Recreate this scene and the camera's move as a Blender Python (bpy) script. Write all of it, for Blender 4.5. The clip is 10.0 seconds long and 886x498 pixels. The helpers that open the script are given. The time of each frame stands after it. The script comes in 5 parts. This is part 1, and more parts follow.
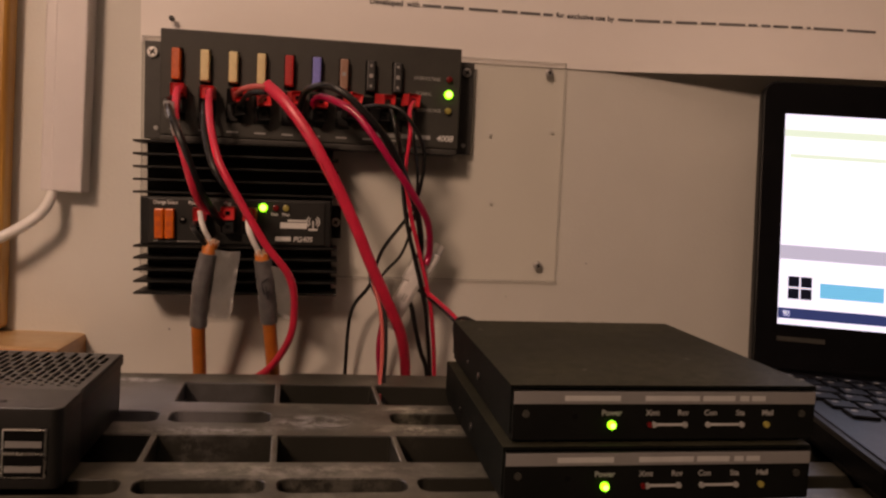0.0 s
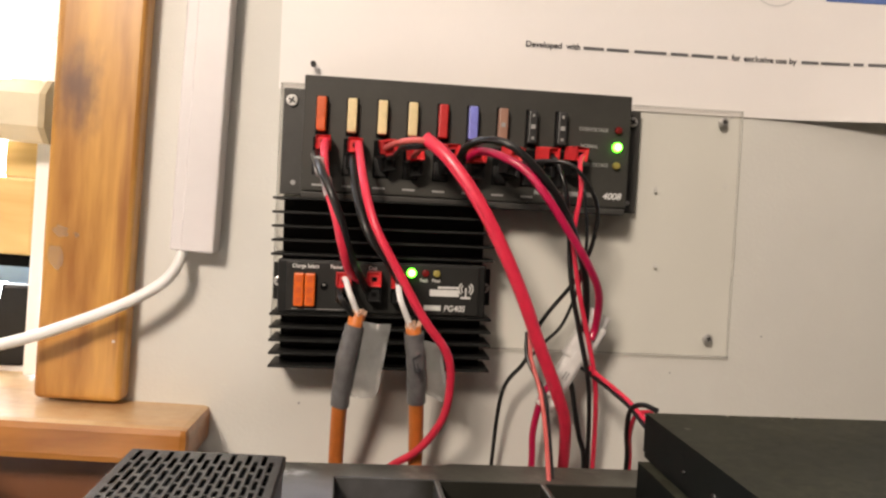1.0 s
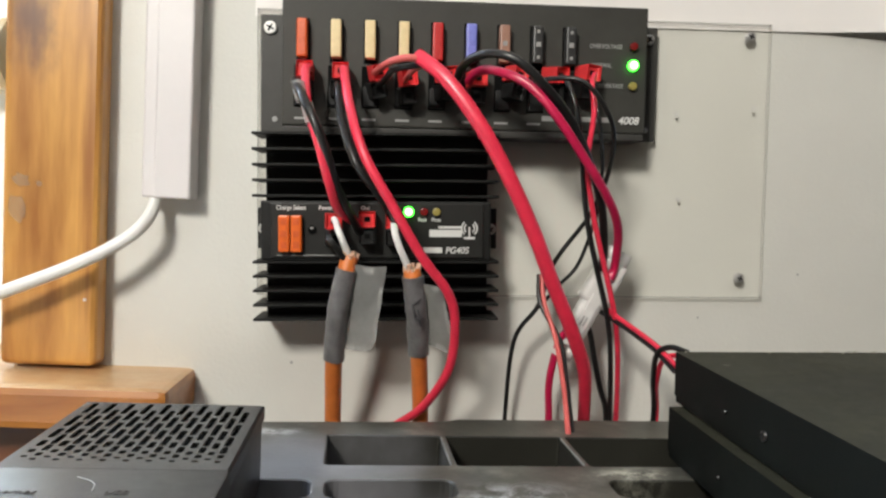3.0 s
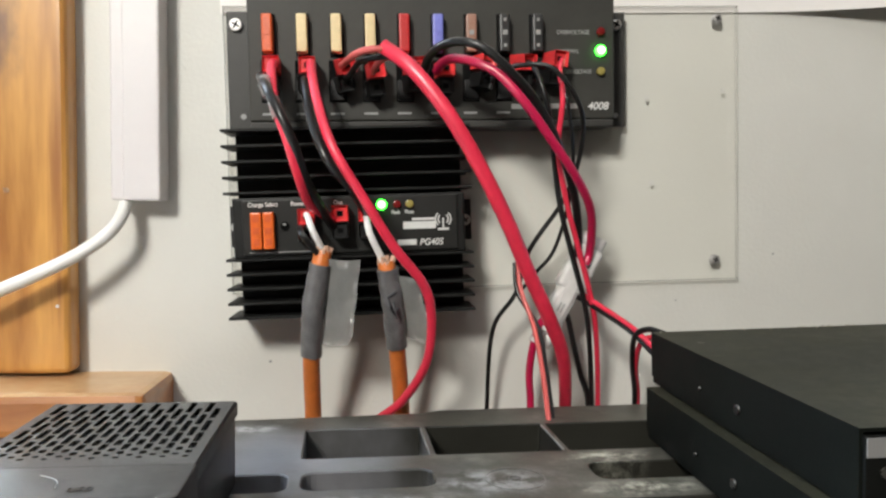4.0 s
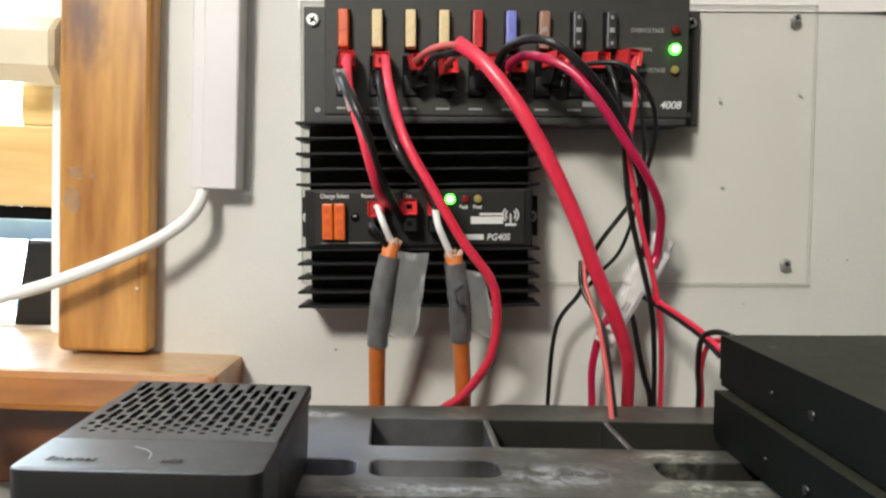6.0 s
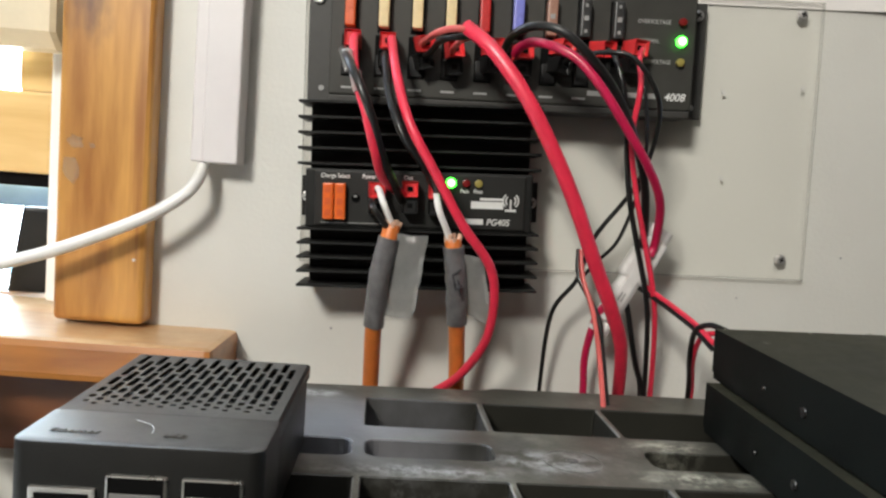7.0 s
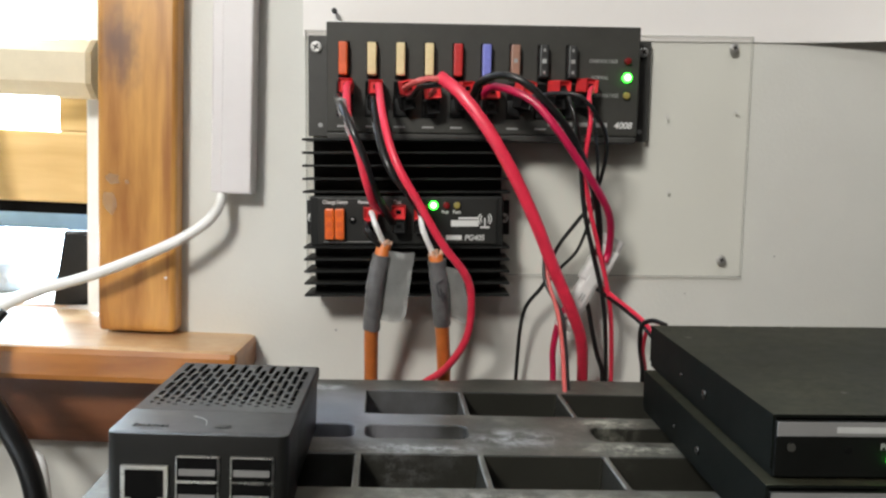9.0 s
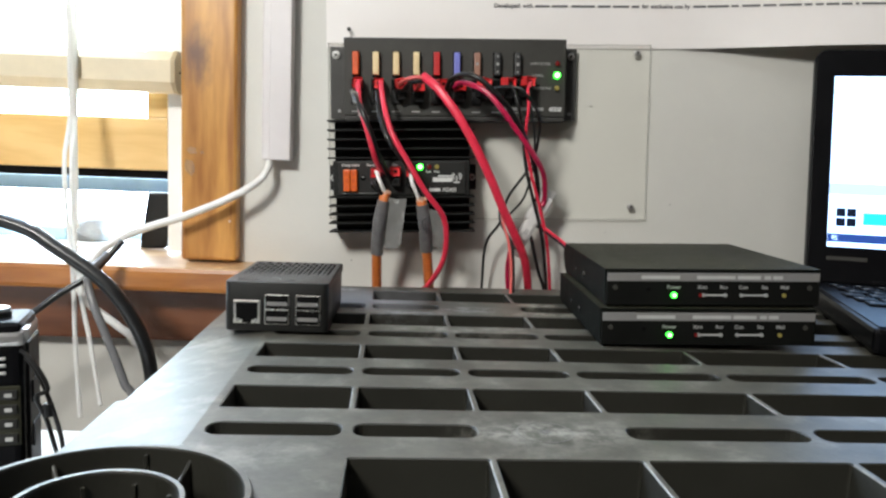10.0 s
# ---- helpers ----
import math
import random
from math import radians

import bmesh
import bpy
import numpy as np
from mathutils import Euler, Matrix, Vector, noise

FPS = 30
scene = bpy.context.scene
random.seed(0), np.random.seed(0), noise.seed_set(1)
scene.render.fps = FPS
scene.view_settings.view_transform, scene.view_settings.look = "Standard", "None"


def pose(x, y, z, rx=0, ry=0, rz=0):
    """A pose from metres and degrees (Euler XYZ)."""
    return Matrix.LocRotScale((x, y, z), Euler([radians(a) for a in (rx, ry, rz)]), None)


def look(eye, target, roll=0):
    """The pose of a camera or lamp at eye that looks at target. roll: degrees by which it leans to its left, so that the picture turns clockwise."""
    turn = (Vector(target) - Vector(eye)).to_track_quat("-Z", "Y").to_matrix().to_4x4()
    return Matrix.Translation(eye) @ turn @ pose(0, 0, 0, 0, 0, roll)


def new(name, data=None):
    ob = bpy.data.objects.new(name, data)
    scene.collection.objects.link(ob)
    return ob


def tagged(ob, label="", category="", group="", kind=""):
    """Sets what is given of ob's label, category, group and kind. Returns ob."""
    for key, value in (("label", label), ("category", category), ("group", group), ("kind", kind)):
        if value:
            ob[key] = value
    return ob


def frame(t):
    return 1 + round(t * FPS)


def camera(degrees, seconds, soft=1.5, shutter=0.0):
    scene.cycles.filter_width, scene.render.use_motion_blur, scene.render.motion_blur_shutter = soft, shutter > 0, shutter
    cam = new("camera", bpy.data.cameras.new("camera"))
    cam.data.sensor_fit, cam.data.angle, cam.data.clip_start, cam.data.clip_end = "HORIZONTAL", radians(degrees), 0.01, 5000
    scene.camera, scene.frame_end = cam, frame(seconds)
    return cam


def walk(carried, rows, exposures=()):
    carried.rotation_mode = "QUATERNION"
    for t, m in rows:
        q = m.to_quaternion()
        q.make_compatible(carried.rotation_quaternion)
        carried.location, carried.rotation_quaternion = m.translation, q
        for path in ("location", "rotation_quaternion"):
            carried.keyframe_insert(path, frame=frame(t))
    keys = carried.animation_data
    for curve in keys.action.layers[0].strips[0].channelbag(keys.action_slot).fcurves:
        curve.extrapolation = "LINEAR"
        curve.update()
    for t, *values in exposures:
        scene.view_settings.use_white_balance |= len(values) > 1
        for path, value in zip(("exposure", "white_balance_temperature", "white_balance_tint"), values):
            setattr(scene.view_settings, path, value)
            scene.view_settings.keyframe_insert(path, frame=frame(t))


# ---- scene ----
cam = camera(61.0, 10.0, soft=2.4)
PATH = [
    (0, (-0.064, 0.082, 0.913), (0.232, 2.055, 0.772), 4.2),
    (0.5, (-0.087, 0.097, 0.92), (0.083, 2.085, 0.777), 3.7),
    (1, (-0.124, 0.144, 0.926), (0.035, 2.137, 0.86), 4.8),
    (1.5, (-0.117, 0.17, 0.909), (0.036, 2.164, 0.854), 6.0),
    (2, (-0.125, 0.184, 0.908), (-0.034, 2.177, 0.772), 9.3),
    (2.5, (-0.117, 0.187, 0.898), (-0.13, 2.179, 0.718), 2.8),
    (3, (-0.114, 0.184, 0.9), (0.019, 2.177, 0.792), 2.8),
    (3.2, (-0.11, 0.187, 0.895), (0.03, 2.179, 0.787), 1.0),
    (4.3, (-0.107, 0.184, 0.895), (0.068, 2.174, 0.793), 0.9),
    (4.5, (-0.108, 0.185, 0.895), (0.073, 2.173, 0.787), 1.3),
    (4.8, (-0.106, 0.184, 0.894), (0.062, 2.175, 0.798), -0.2),
    (5, (-0.107, 0.184, 0.895), (0.054, 2.176, 0.805), -0.5),
    (5.5, (-0.11, 0.18, 0.897), (-0.079, 2.18, 0.85), -0.3),
    (5.7, (-0.113, 0.181, 0.895), (-0.096, 2.18, 0.82), 1.3),
    (6.8, (-0.116, 0.181, 0.894), (-0.08, 2.174, 0.733), 3.2),
    (7, (-0.119, 0.18, 0.896), (-0.064, 2.172, 0.727), 4.4),
    (7.5, (-0.118, 0.18, 0.897), (-0.032, 2.171, 0.734), 4.0),
    (8, (-0.115, 0.182, 0.894), (-0.046, 2.173, 0.716), 2.3),
    (8.5, (-0.118, 0.18, 0.9), (-0.047, 2.17, 0.709), 3.7),
    (8.6, (-0.119, 0.182, 0.904), (-0.064, 2.171, 0.709), 4.9),
    (8.8, (-0.117, 0.162, 0.915), (-0.084, 2.146, 0.665), 6.0),
    (9, (-0.11, 0.114, 0.92), (-0.066, 2.102, 0.705), 2.6),
    (9.1, (-0.101, 0.085, 0.917), (-0.079, 2.075, 0.718), 2.2),
    (9.5, (-0.091, -0.015, 0.906), (-0.048, 1.972, 0.682), 2.2),
    (10, (-0.093, -0.075, 0.901), (-0.068, 1.912, 0.675), 2.2),
]
EXPOSURES = [(0.0, -1.06, 11800, 42), (0.5, -0.38, 10900, 33), (0.9, 0.12, 8300, 20), (1.4, 0.46, 7300, 11), (2.0, 0.38, 6950, 9), (2.5, 0.31, 6800, 8), (3.0, 0.29, 6750, 8), (4.5, 0.42, 6600, 8), (5.0, 0.46, 6600, 8), (5.7, 0.36, 6700, 8), (7.0, 0.21, 6700, 8), (8.5, 0.20, 6700, 8), (9.3, 0.12, 6450, 8), (10.0, 0.14, 6450, 8)]
walk(cam, [(t, look(eye, target, roll)) for t, eye, target, roll in PATH], EXPOSURES)

# ---- light ----
world = bpy.data.worlds.new("sky")
scene.world = world
world.use_nodes = True
wn = world.node_tree
sky = wn.nodes.new("ShaderNodeTexSky")
sky.sky_type = 'NISHITA'
sky.sun_disc = False
sky.sun_elevation, sky.sun_rotation = radians(40), radians(20)
wn.links.new(sky.outputs[0], wn.nodes["Background"].inputs[0])
wn.nodes["Background"].inputs[1].default_value = 0.12

lamp_data = bpy.data.lights.new("room_lamp", 'AREA')
lamp_data.shape, lamp_data.size = 'DISK', 0.24
lamp_data.energy, lamp_data.color = 15.6, (0.935, 0.91, 0.87)
lamp = new("room_lamp", lamp_data)
lamp.matrix_world = look((-0.60, -0.60, 1.53), (-0.12, 0.6, 0.9))
# Added fill lamp, unseen overhead, that lifts the ambient light.
fill_data = bpy.data.lights.new("fill_lamp", 'AREA')
fill_data.shape, fill_data.size = 'DISK', 0.9
fill_data.energy, fill_data.color = 4.5, (0.96, 0.95, 0.93)
fill_lamp = new("fill_lamp", fill_data)
fill_lamp.matrix_world = look((-0.15, -0.5, 2.3), (-0.15, -0.5, 0.0))

window_data = bpy.data.lights.new("window_light", 'AREA')
window_data.shape, window_data.size, window_data.size_y = 'RECTANGLE', 0.64, 0.46
window_data.energy, window_data.color = 13.0, (0.58, 0.72, 1.0)
window_light = new("window_light", window_data)
window_light.matrix_world = look((-0.66, 0.598, 1.33), (-0.66, -1.0, 1.33))


# ---- materials ----
def mat(name, col, rough=0.5, metal=0.0, var=0.12, scale=60.0, bump=0.05, bscale=900.0, coat=0.0, spec=0.5, wear=None, wear_at=0.62, stretch=(1, 1, 1)):
    m = bpy.data.materials.new(name)
    m.use_nodes = True
    t = m.node_tree
    b = t.nodes["Principled BSDF"]
    b.inputs["Metallic"].default_value = metal
    b.inputs["Coat Weight"].default_value = coat
    b.inputs["Coat Roughness"].default_value = 0.15
    b.inputs["Specular IOR Level"].default_value = spec
    tc = t.nodes.new("ShaderNodeTexCoord")
    mp = t.nodes.new("ShaderNodeMapping")
    mp.inputs["Scale"].default_value = stretch
    t.links.new(tc.outputs["Object"], mp.inputs[0])
    n1 = t.nodes.new("ShaderNodeTexNoise")
    n1.inputs["Scale"].default_value, n1.inputs["Detail"].default_value = scale, 8
    n1.inputs["Roughness"].default_value = 0.65
    t.links.new(mp.outputs[0], n1.inputs["Vector"])
    ramp = t.nodes.new("ShaderNodeValToRGB")
    lo, hi = [c * (1 - var) for c in col], [min(1, c * (1 + var)) for c in col]
    ramp.color_ramp.elements[0].position, ramp.color_ramp.elements[1].position = 0.32, 0.68
    ramp.color_ramp.elements[0].color, ramp.color_ramp.elements[1].color = (*lo, 1), (*hi, 1)
    t.links.new(n1.outputs[0], ramp.inputs[0])
    colour = ramp.outputs[0]
    if wear:
        n3 = t.nodes.new("ShaderNodeTexNoise")
        n3.inputs["Scale"].default_value, n3.inputs["Detail"].default_value = scale * 0.45, 10
        n3.inputs["Roughness"].default_value = 0.72
        t.links.new(mp.outputs[0], n3.inputs["Vector"])
        r3 = t.nodes.new("ShaderNodeValToRGB")
        r3.color_ramp.elements[0].position, r3.color_ramp.elements[1].position = wear_at, wear_at + 0.14
        t.links.new(n3.outputs[0], r3.inputs[0])
        mx = t.nodes.new("ShaderNodeMix")
        mx.data_type = 'RGBA'
        mx.inputs[7].default_value = (*wear, 1)
        t.links.new(r3.outputs[0], mx.inputs[0])
        t.links.new(colour, mx.inputs[6])
        colour = mx.outputs[2]
    t.links.new(colour, b.inputs["Base Color"])
    mr = t.nodes.new("ShaderNodeMapRange")
    mr.inputs["To Min"].default_value, mr.inputs["To Max"].default_value = max(0.02, rough * 0.8), min(1, rough * 1.2)
    t.links.new(n1.outputs[0], mr.inputs[0])
    t.links.new(mr.outputs[0], b.inputs["Roughness"])
    if bump:
        n2 = t.nodes.new("ShaderNodeTexNoise")
        n2.inputs["Scale"].default_value, n2.inputs["Detail"].default_value = bscale, 4
        t.links.new(mp.outputs[0], n2.inputs["Vector"])
        bp = t.nodes.new("ShaderNodeBump")
        bp.inputs["Strength"].default_value, bp.inputs["Distance"].default_value = bump, 0.002
        t.links.new(n2.outputs[0], bp.inputs["Height"])
        t.links.new(bp.outputs[0], b.inputs["Normal"])
    return m


def dust_or_lit_top(m, col, lo=0.36, hi=0.72, most=0.55, scale=22.0, fine=150.0):
    """Dust and scuffs, or painted top light, on the faces which look up."""
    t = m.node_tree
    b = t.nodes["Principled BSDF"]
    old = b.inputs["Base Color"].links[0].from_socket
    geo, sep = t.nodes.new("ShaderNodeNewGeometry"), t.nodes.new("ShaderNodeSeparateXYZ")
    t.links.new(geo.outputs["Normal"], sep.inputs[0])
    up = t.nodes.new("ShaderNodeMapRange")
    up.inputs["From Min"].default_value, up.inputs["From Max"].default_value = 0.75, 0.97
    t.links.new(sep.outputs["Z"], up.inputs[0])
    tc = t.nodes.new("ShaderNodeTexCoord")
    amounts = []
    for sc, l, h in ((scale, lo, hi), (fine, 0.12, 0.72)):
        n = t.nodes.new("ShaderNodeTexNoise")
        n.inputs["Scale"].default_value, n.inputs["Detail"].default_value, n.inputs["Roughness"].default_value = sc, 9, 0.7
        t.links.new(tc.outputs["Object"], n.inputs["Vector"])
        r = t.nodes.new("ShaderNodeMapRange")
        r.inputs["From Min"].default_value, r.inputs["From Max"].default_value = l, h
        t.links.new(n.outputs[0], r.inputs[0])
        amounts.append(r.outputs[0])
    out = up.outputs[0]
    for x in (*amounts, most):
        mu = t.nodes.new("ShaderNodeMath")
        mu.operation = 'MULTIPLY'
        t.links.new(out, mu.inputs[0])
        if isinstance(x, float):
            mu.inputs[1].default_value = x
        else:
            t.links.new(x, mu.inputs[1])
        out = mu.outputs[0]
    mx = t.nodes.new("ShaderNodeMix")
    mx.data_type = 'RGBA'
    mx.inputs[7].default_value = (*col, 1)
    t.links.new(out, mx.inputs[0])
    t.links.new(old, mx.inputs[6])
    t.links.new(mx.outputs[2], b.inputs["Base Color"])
    return m


def wood(name, dark, light, along, rough=0.38, coat=0.25):
    """Grain that runs along axis 0, 1 or 2."""
    m = bpy.data.materials.new(name)
    m.use_nodes = True
    t = m.node_tree
    b = t.nodes["Principled BSDF"]
    tc = t.nodes.new("ShaderNodeTexCoord")
    mp = t.nodes.new("ShaderNodeMapping")
    s = [11.0, 11.0, 11.0]
    s[along] = 1.5
    mp.inputs["Scale"].default_value = s
    t.links.new(tc.outputs["Object"], mp.inputs[0])
    n1 = t.nodes.new("ShaderNodeTexNoise")
    n1.inputs["Scale"].default_value, n1.inputs["Detail"].default_value, n1.inputs["Distortion"].default_value = 1.9, 7, 2.2
    t.links.new(mp.outputs[0], n1.inputs["Vector"])
    n2 = t.nodes.new("ShaderNodeTexNoise")
    n2.inputs["Scale"].default_value, n2.inputs["Detail"].default_value = 14.0, 5
    t.links.new(mp.outputs[0], n2.inputs["Vector"])
    add = t.nodes.new("ShaderNodeMath")
    add.operation = 'MULTIPLY_ADD'
    add.inputs[1].default_value = 0.38
    t.links.new(n2.outputs[0], add.inputs[0])
    t.links.new(n1.outputs[0], add.inputs[2])
    ramp = t.nodes.new("ShaderNodeValToRGB")
    ramp.color_ramp.elements[0].position, ramp.color_ramp.elements[1].position = 0.42, 0.82
    ramp.color_ramp.elements[0].color, ramp.color_ramp.elements[1].color = (*dark, 1), (*light, 1)
    t.links.new(add.outputs[0], ramp.inputs[0])
    t.links.new(ramp.outputs[0], b.inputs["Base Color"])
    b.inputs["Roughness"].default_value = rough
    b.inputs["Coat Weight"].default_value = coat
    b.inputs["Coat Roughness"].default_value = 0.2
    bp = t.nodes.new("ShaderNodeBump")
    bp.inputs["Strength"].default_value, bp.inputs["Distance"].default_value = 0.12, 0.001
    t.links.new(n2.outputs[0], bp.inputs["Height"])
    t.links.new(bp.outputs[0], b.inputs["Normal"])
    return m


def stain_or_sheen(m, spot, size, col, most, grain=0.0):
    """A soft-edged patch of its own shape round one spot of the surface, stained or painted as sheen, broken up by
    grain.
    """
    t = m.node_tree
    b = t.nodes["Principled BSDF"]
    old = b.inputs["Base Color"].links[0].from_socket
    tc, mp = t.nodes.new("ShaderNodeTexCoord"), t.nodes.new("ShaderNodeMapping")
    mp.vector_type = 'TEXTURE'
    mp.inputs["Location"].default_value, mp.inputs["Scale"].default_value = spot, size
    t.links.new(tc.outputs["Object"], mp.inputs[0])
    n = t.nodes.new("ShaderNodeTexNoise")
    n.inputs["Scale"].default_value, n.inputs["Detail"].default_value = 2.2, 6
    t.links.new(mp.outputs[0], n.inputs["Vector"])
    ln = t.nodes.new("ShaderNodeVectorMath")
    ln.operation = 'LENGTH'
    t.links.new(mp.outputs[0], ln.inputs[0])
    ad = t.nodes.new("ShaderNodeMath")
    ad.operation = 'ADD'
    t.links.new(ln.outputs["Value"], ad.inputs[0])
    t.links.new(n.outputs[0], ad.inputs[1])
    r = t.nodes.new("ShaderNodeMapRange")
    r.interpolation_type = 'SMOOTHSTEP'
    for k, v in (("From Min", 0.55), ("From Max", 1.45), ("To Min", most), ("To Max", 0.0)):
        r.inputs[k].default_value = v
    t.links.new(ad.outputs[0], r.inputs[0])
    amount = r.outputs[0]
    if grain:
        fine = t.nodes.new("ShaderNodeTexNoise")
        fine.inputs["Scale"].default_value, fine.inputs["Detail"].default_value, fine.inputs["Roughness"].default_value = grain, 9, 0.75
        t.links.new(tc.outputs["Object"], fine.inputs["Vector"])
        cut = t.nodes.new("ShaderNodeMapRange")
        cut.inputs["From Min"].default_value, cut.inputs["From Max"].default_value = 0.44, 0.58
        t.links.new(fine.outputs[0], cut.inputs[0])
        mul = t.nodes.new("ShaderNodeMath")
        mul.operation = 'MULTIPLY'
        t.links.new(amount, mul.inputs[0])
        t.links.new(cut.outputs[0], mul.inputs[1])
        amount = mul.outputs[0]
    mx = t.nodes.new("ShaderNodeMix")
    mx.data_type = 'RGBA'
    mx.inputs[7].default_value = (*col, 1)
    t.links.new(amount, mx.inputs[0])
    t.links.new(old, mx.inputs[6])
    t.links.new(mx.outputs[2], b.inputs["Base Color"])
    return m


def glow(name, col, strength):
    m = bpy.data.materials.new(name)
    m.use_nodes = True
    b = m.node_tree.nodes["Principled BSDF"]
    b.inputs["Base Color"].default_value = (*[c * 0.3 for c in col], 1)
    b.inputs["Emission Color"].default_value = (*col, 1)
    b.inputs["Emission Strength"].default_value = strength
    b.inputs["Roughness"].default_value = 0.25
    return m


def clear(name, tint, gloss=0.04, rough=0.08):
    """Thin clear sheet: lets light straight through, with a Fresnel sheen."""
    m = bpy.data.materials.new(name)
    m.use_nodes = True
    t = m.node_tree
    t.nodes.remove(t.nodes["Principled BSDF"])
    tr, gl = t.nodes.new("ShaderNodeBsdfTransparent"), t.nodes.new("ShaderNodeBsdfGlossy")
    tr.inputs[0].default_value = (*tint, 1)
    gl.inputs["Roughness"].default_value = rough
    fr = t.nodes.new("ShaderNodeFresnel")
    fr.inputs[0].default_value = 1.45
    mx = t.nodes.new("ShaderNodeMixShader")
    t.links.new(fr.outputs[0], mx.inputs[0])
    t.links.new(tr.outputs[0], mx.inputs[1])
    t.links.new(gl.outputs[0], mx.inputs[2])
    t.links.new(mx.outputs[0], t.nodes["Material Output"].inputs[0])
    return m


def film_sheet(name, col, solid=0.4, rough=0.22):
    """Thin milky plastic film, partly seen through, with glossy creases."""
    m = mat(name, col, rough, var=0.08, scale=140, bump=0.45, bscale=110)
    t = m.node_tree
    b = t.nodes["Principled BSDF"]
    tr = t.nodes.new("ShaderNodeBsdfTransparent")
    tr.inputs[0].default_value = (0.93, 0.93, 0.92, 1)
    mx = t.nodes.new("ShaderNodeMixShader")
    mx.inputs[0].default_value = solid
    t.links.new(tr.outputs[0], mx.inputs[1])
    t.links.new(b.outputs[0], mx.inputs[2])
    t.links.new(mx.outputs[0], t.nodes["Material Output"].inputs[0])
    return m


def sheer(name, col, part_through=0.4):
    """Plastic or paper that passes some light on."""
    m = bpy.data.materials.new(name)
    m.use_nodes = True
    t = m.node_tree
    b = t.nodes["Principled BSDF"]
    b.inputs["Base Color"].default_value = (*col, 1)
    b.inputs["Roughness"].default_value = 0.4
    tl = t.nodes.new("ShaderNodeBsdfTranslucent")
    tl.inputs[0].default_value = (*col, 1)
    mx = t.nodes.new("ShaderNodeMixShader")
    mx.inputs[0].default_value = part_through
    t.links.new(b.outputs[0], mx.inputs[1])
    t.links.new(tl.outputs[0], mx.inputs[2])
    t.links.new(mx.outputs[0], t.nodes["Material Output"].inputs[0])
    return m


M_WALL = mat("wall_paint", (0.63, 0.62, 0.575), 0.6, var=0.035, scale=9, bump=0.10, bscale=420)
M_CEIL = mat("ceiling_paint", (0.78, 0.77, 0.74), 0.7, var=0.03, scale=8)
# Made-up dark finish for walls out of view; soaks up bounce light.
M_UNSEENWALL = wood("unseen_wall_brown", (0.05, 0.025, 0.012), (0.13, 0.07, 0.035), 2, 0.6, 0.0)
M_FLOOR = mat("floor_carpet", (0.22, 0.19, 0.16), 0.9, var=0.2, scale=50, bump=0.4)
M_PINE = wood("varnished_pine", (0.30, 0.112, 0.022), (0.66, 0.34, 0.085), 2)
stain_or_sheen(M_PINE, (-0.301, 0.585, 0.984), (0.020, 0.03, 0.038), (0.11, 0.055, 0.045), 0.85)
stain_or_sheen(M_PINE, (-0.272, 0.585, 0.90), (0.006, 0.03, 0.11), (0.20, 0.05, 0.012), 0.7)
stain_or_sheen(M_PINE, (-0.285, 0.585, 1.075), (0.012, 0.03, 0.014), (0.14, 0.035, 0.010), 0.9)
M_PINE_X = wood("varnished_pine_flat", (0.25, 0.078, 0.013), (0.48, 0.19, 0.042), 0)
# Paler top face paints the window's light on the sill into the wood.
dust_or_lit_top(M_PINE_X, (0.66, 0.50, 0.29), 0.0, 0.45, 0.85, 5.0, 30.0)
M_SASH = wood("pale_pine", (0.55, 0.33, 0.11), (0.72, 0.50, 0.22), 0)
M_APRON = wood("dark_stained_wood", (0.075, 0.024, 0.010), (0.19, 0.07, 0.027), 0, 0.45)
M_WHITE = mat("white_plastic", (0.66, 0.625, 0.62), 0.42, var=0.03, scale=30, bump=0.03)
M_VINYL = mat("white_vinyl", (0.80, 0.80, 0.78), 0.4, var=0.03, scale=20)
M_PAPER = mat("poster_paper", (0.80, 0.765, 0.74), 0.55, var=0.02, scale=12, bump=0.03, bscale=200)
M_INK = mat("dark_ink", (0.045, 0.045, 0.05), 0.6, bump=0)
M_FADEINK = mat("faded_ink", (0.12, 0.12, 0.123), 0.6, bump=0)
M_BLUEINK = mat("blue_ink", (0.10, 0.17, 0.42), 0.6, bump=0)
M_GREYINK = mat("grey_ink", (0.55, 0.54, 0.53), 0.6, bump=0)
M_ACRYL = clear("clear_acrylic", (0.993, 0.993, 0.986))

M_GLASS = clear("window_glass", (0.97, 0.98, 0.97), rough=0.02)
M_STEEL = mat("zinc_screw", (0.55, 0.54, 0.52), 0.32, 0.55, var=0.15, scale=300, bump=0)
M_HOLE = mat("dark_hole", (0.005, 0.005, 0.005), 0.9, bump=0, spec=0.05)
M_RRCASE = mat("charcoal_powder_coat", (0.038, 0.037, 0.032), 0.50, var=0.12, scale=80, bump=0.12, bscale=2200, spec=0.3)
M_FLANGE = mat("charcoal_flange", (0.044, 0.0425, 0.039), 0.46, var=0.12, scale=80, bump=0.08, bscale=2200, spec=0.3)
M_HEAT = mat("black_anodised", (0.0095, 0.0095, 0.0088), 0.5, var=0.25, scale=70, bump=0.06, bscale=1500, spec=0.25)
M_PANEL = mat("black_panel_film", (0.020, 0.020, 0.0185), 0.38, var=0.12, scale=60, bump=0.02, spec=0.3)
M_PRINT = mat("white_print", (0.66, 0.66, 0.64), 0.5, bump=0)
M_DIMPRINT = mat("grey_print", (0.30, 0.30, 0.29), 0.5, bump=0)
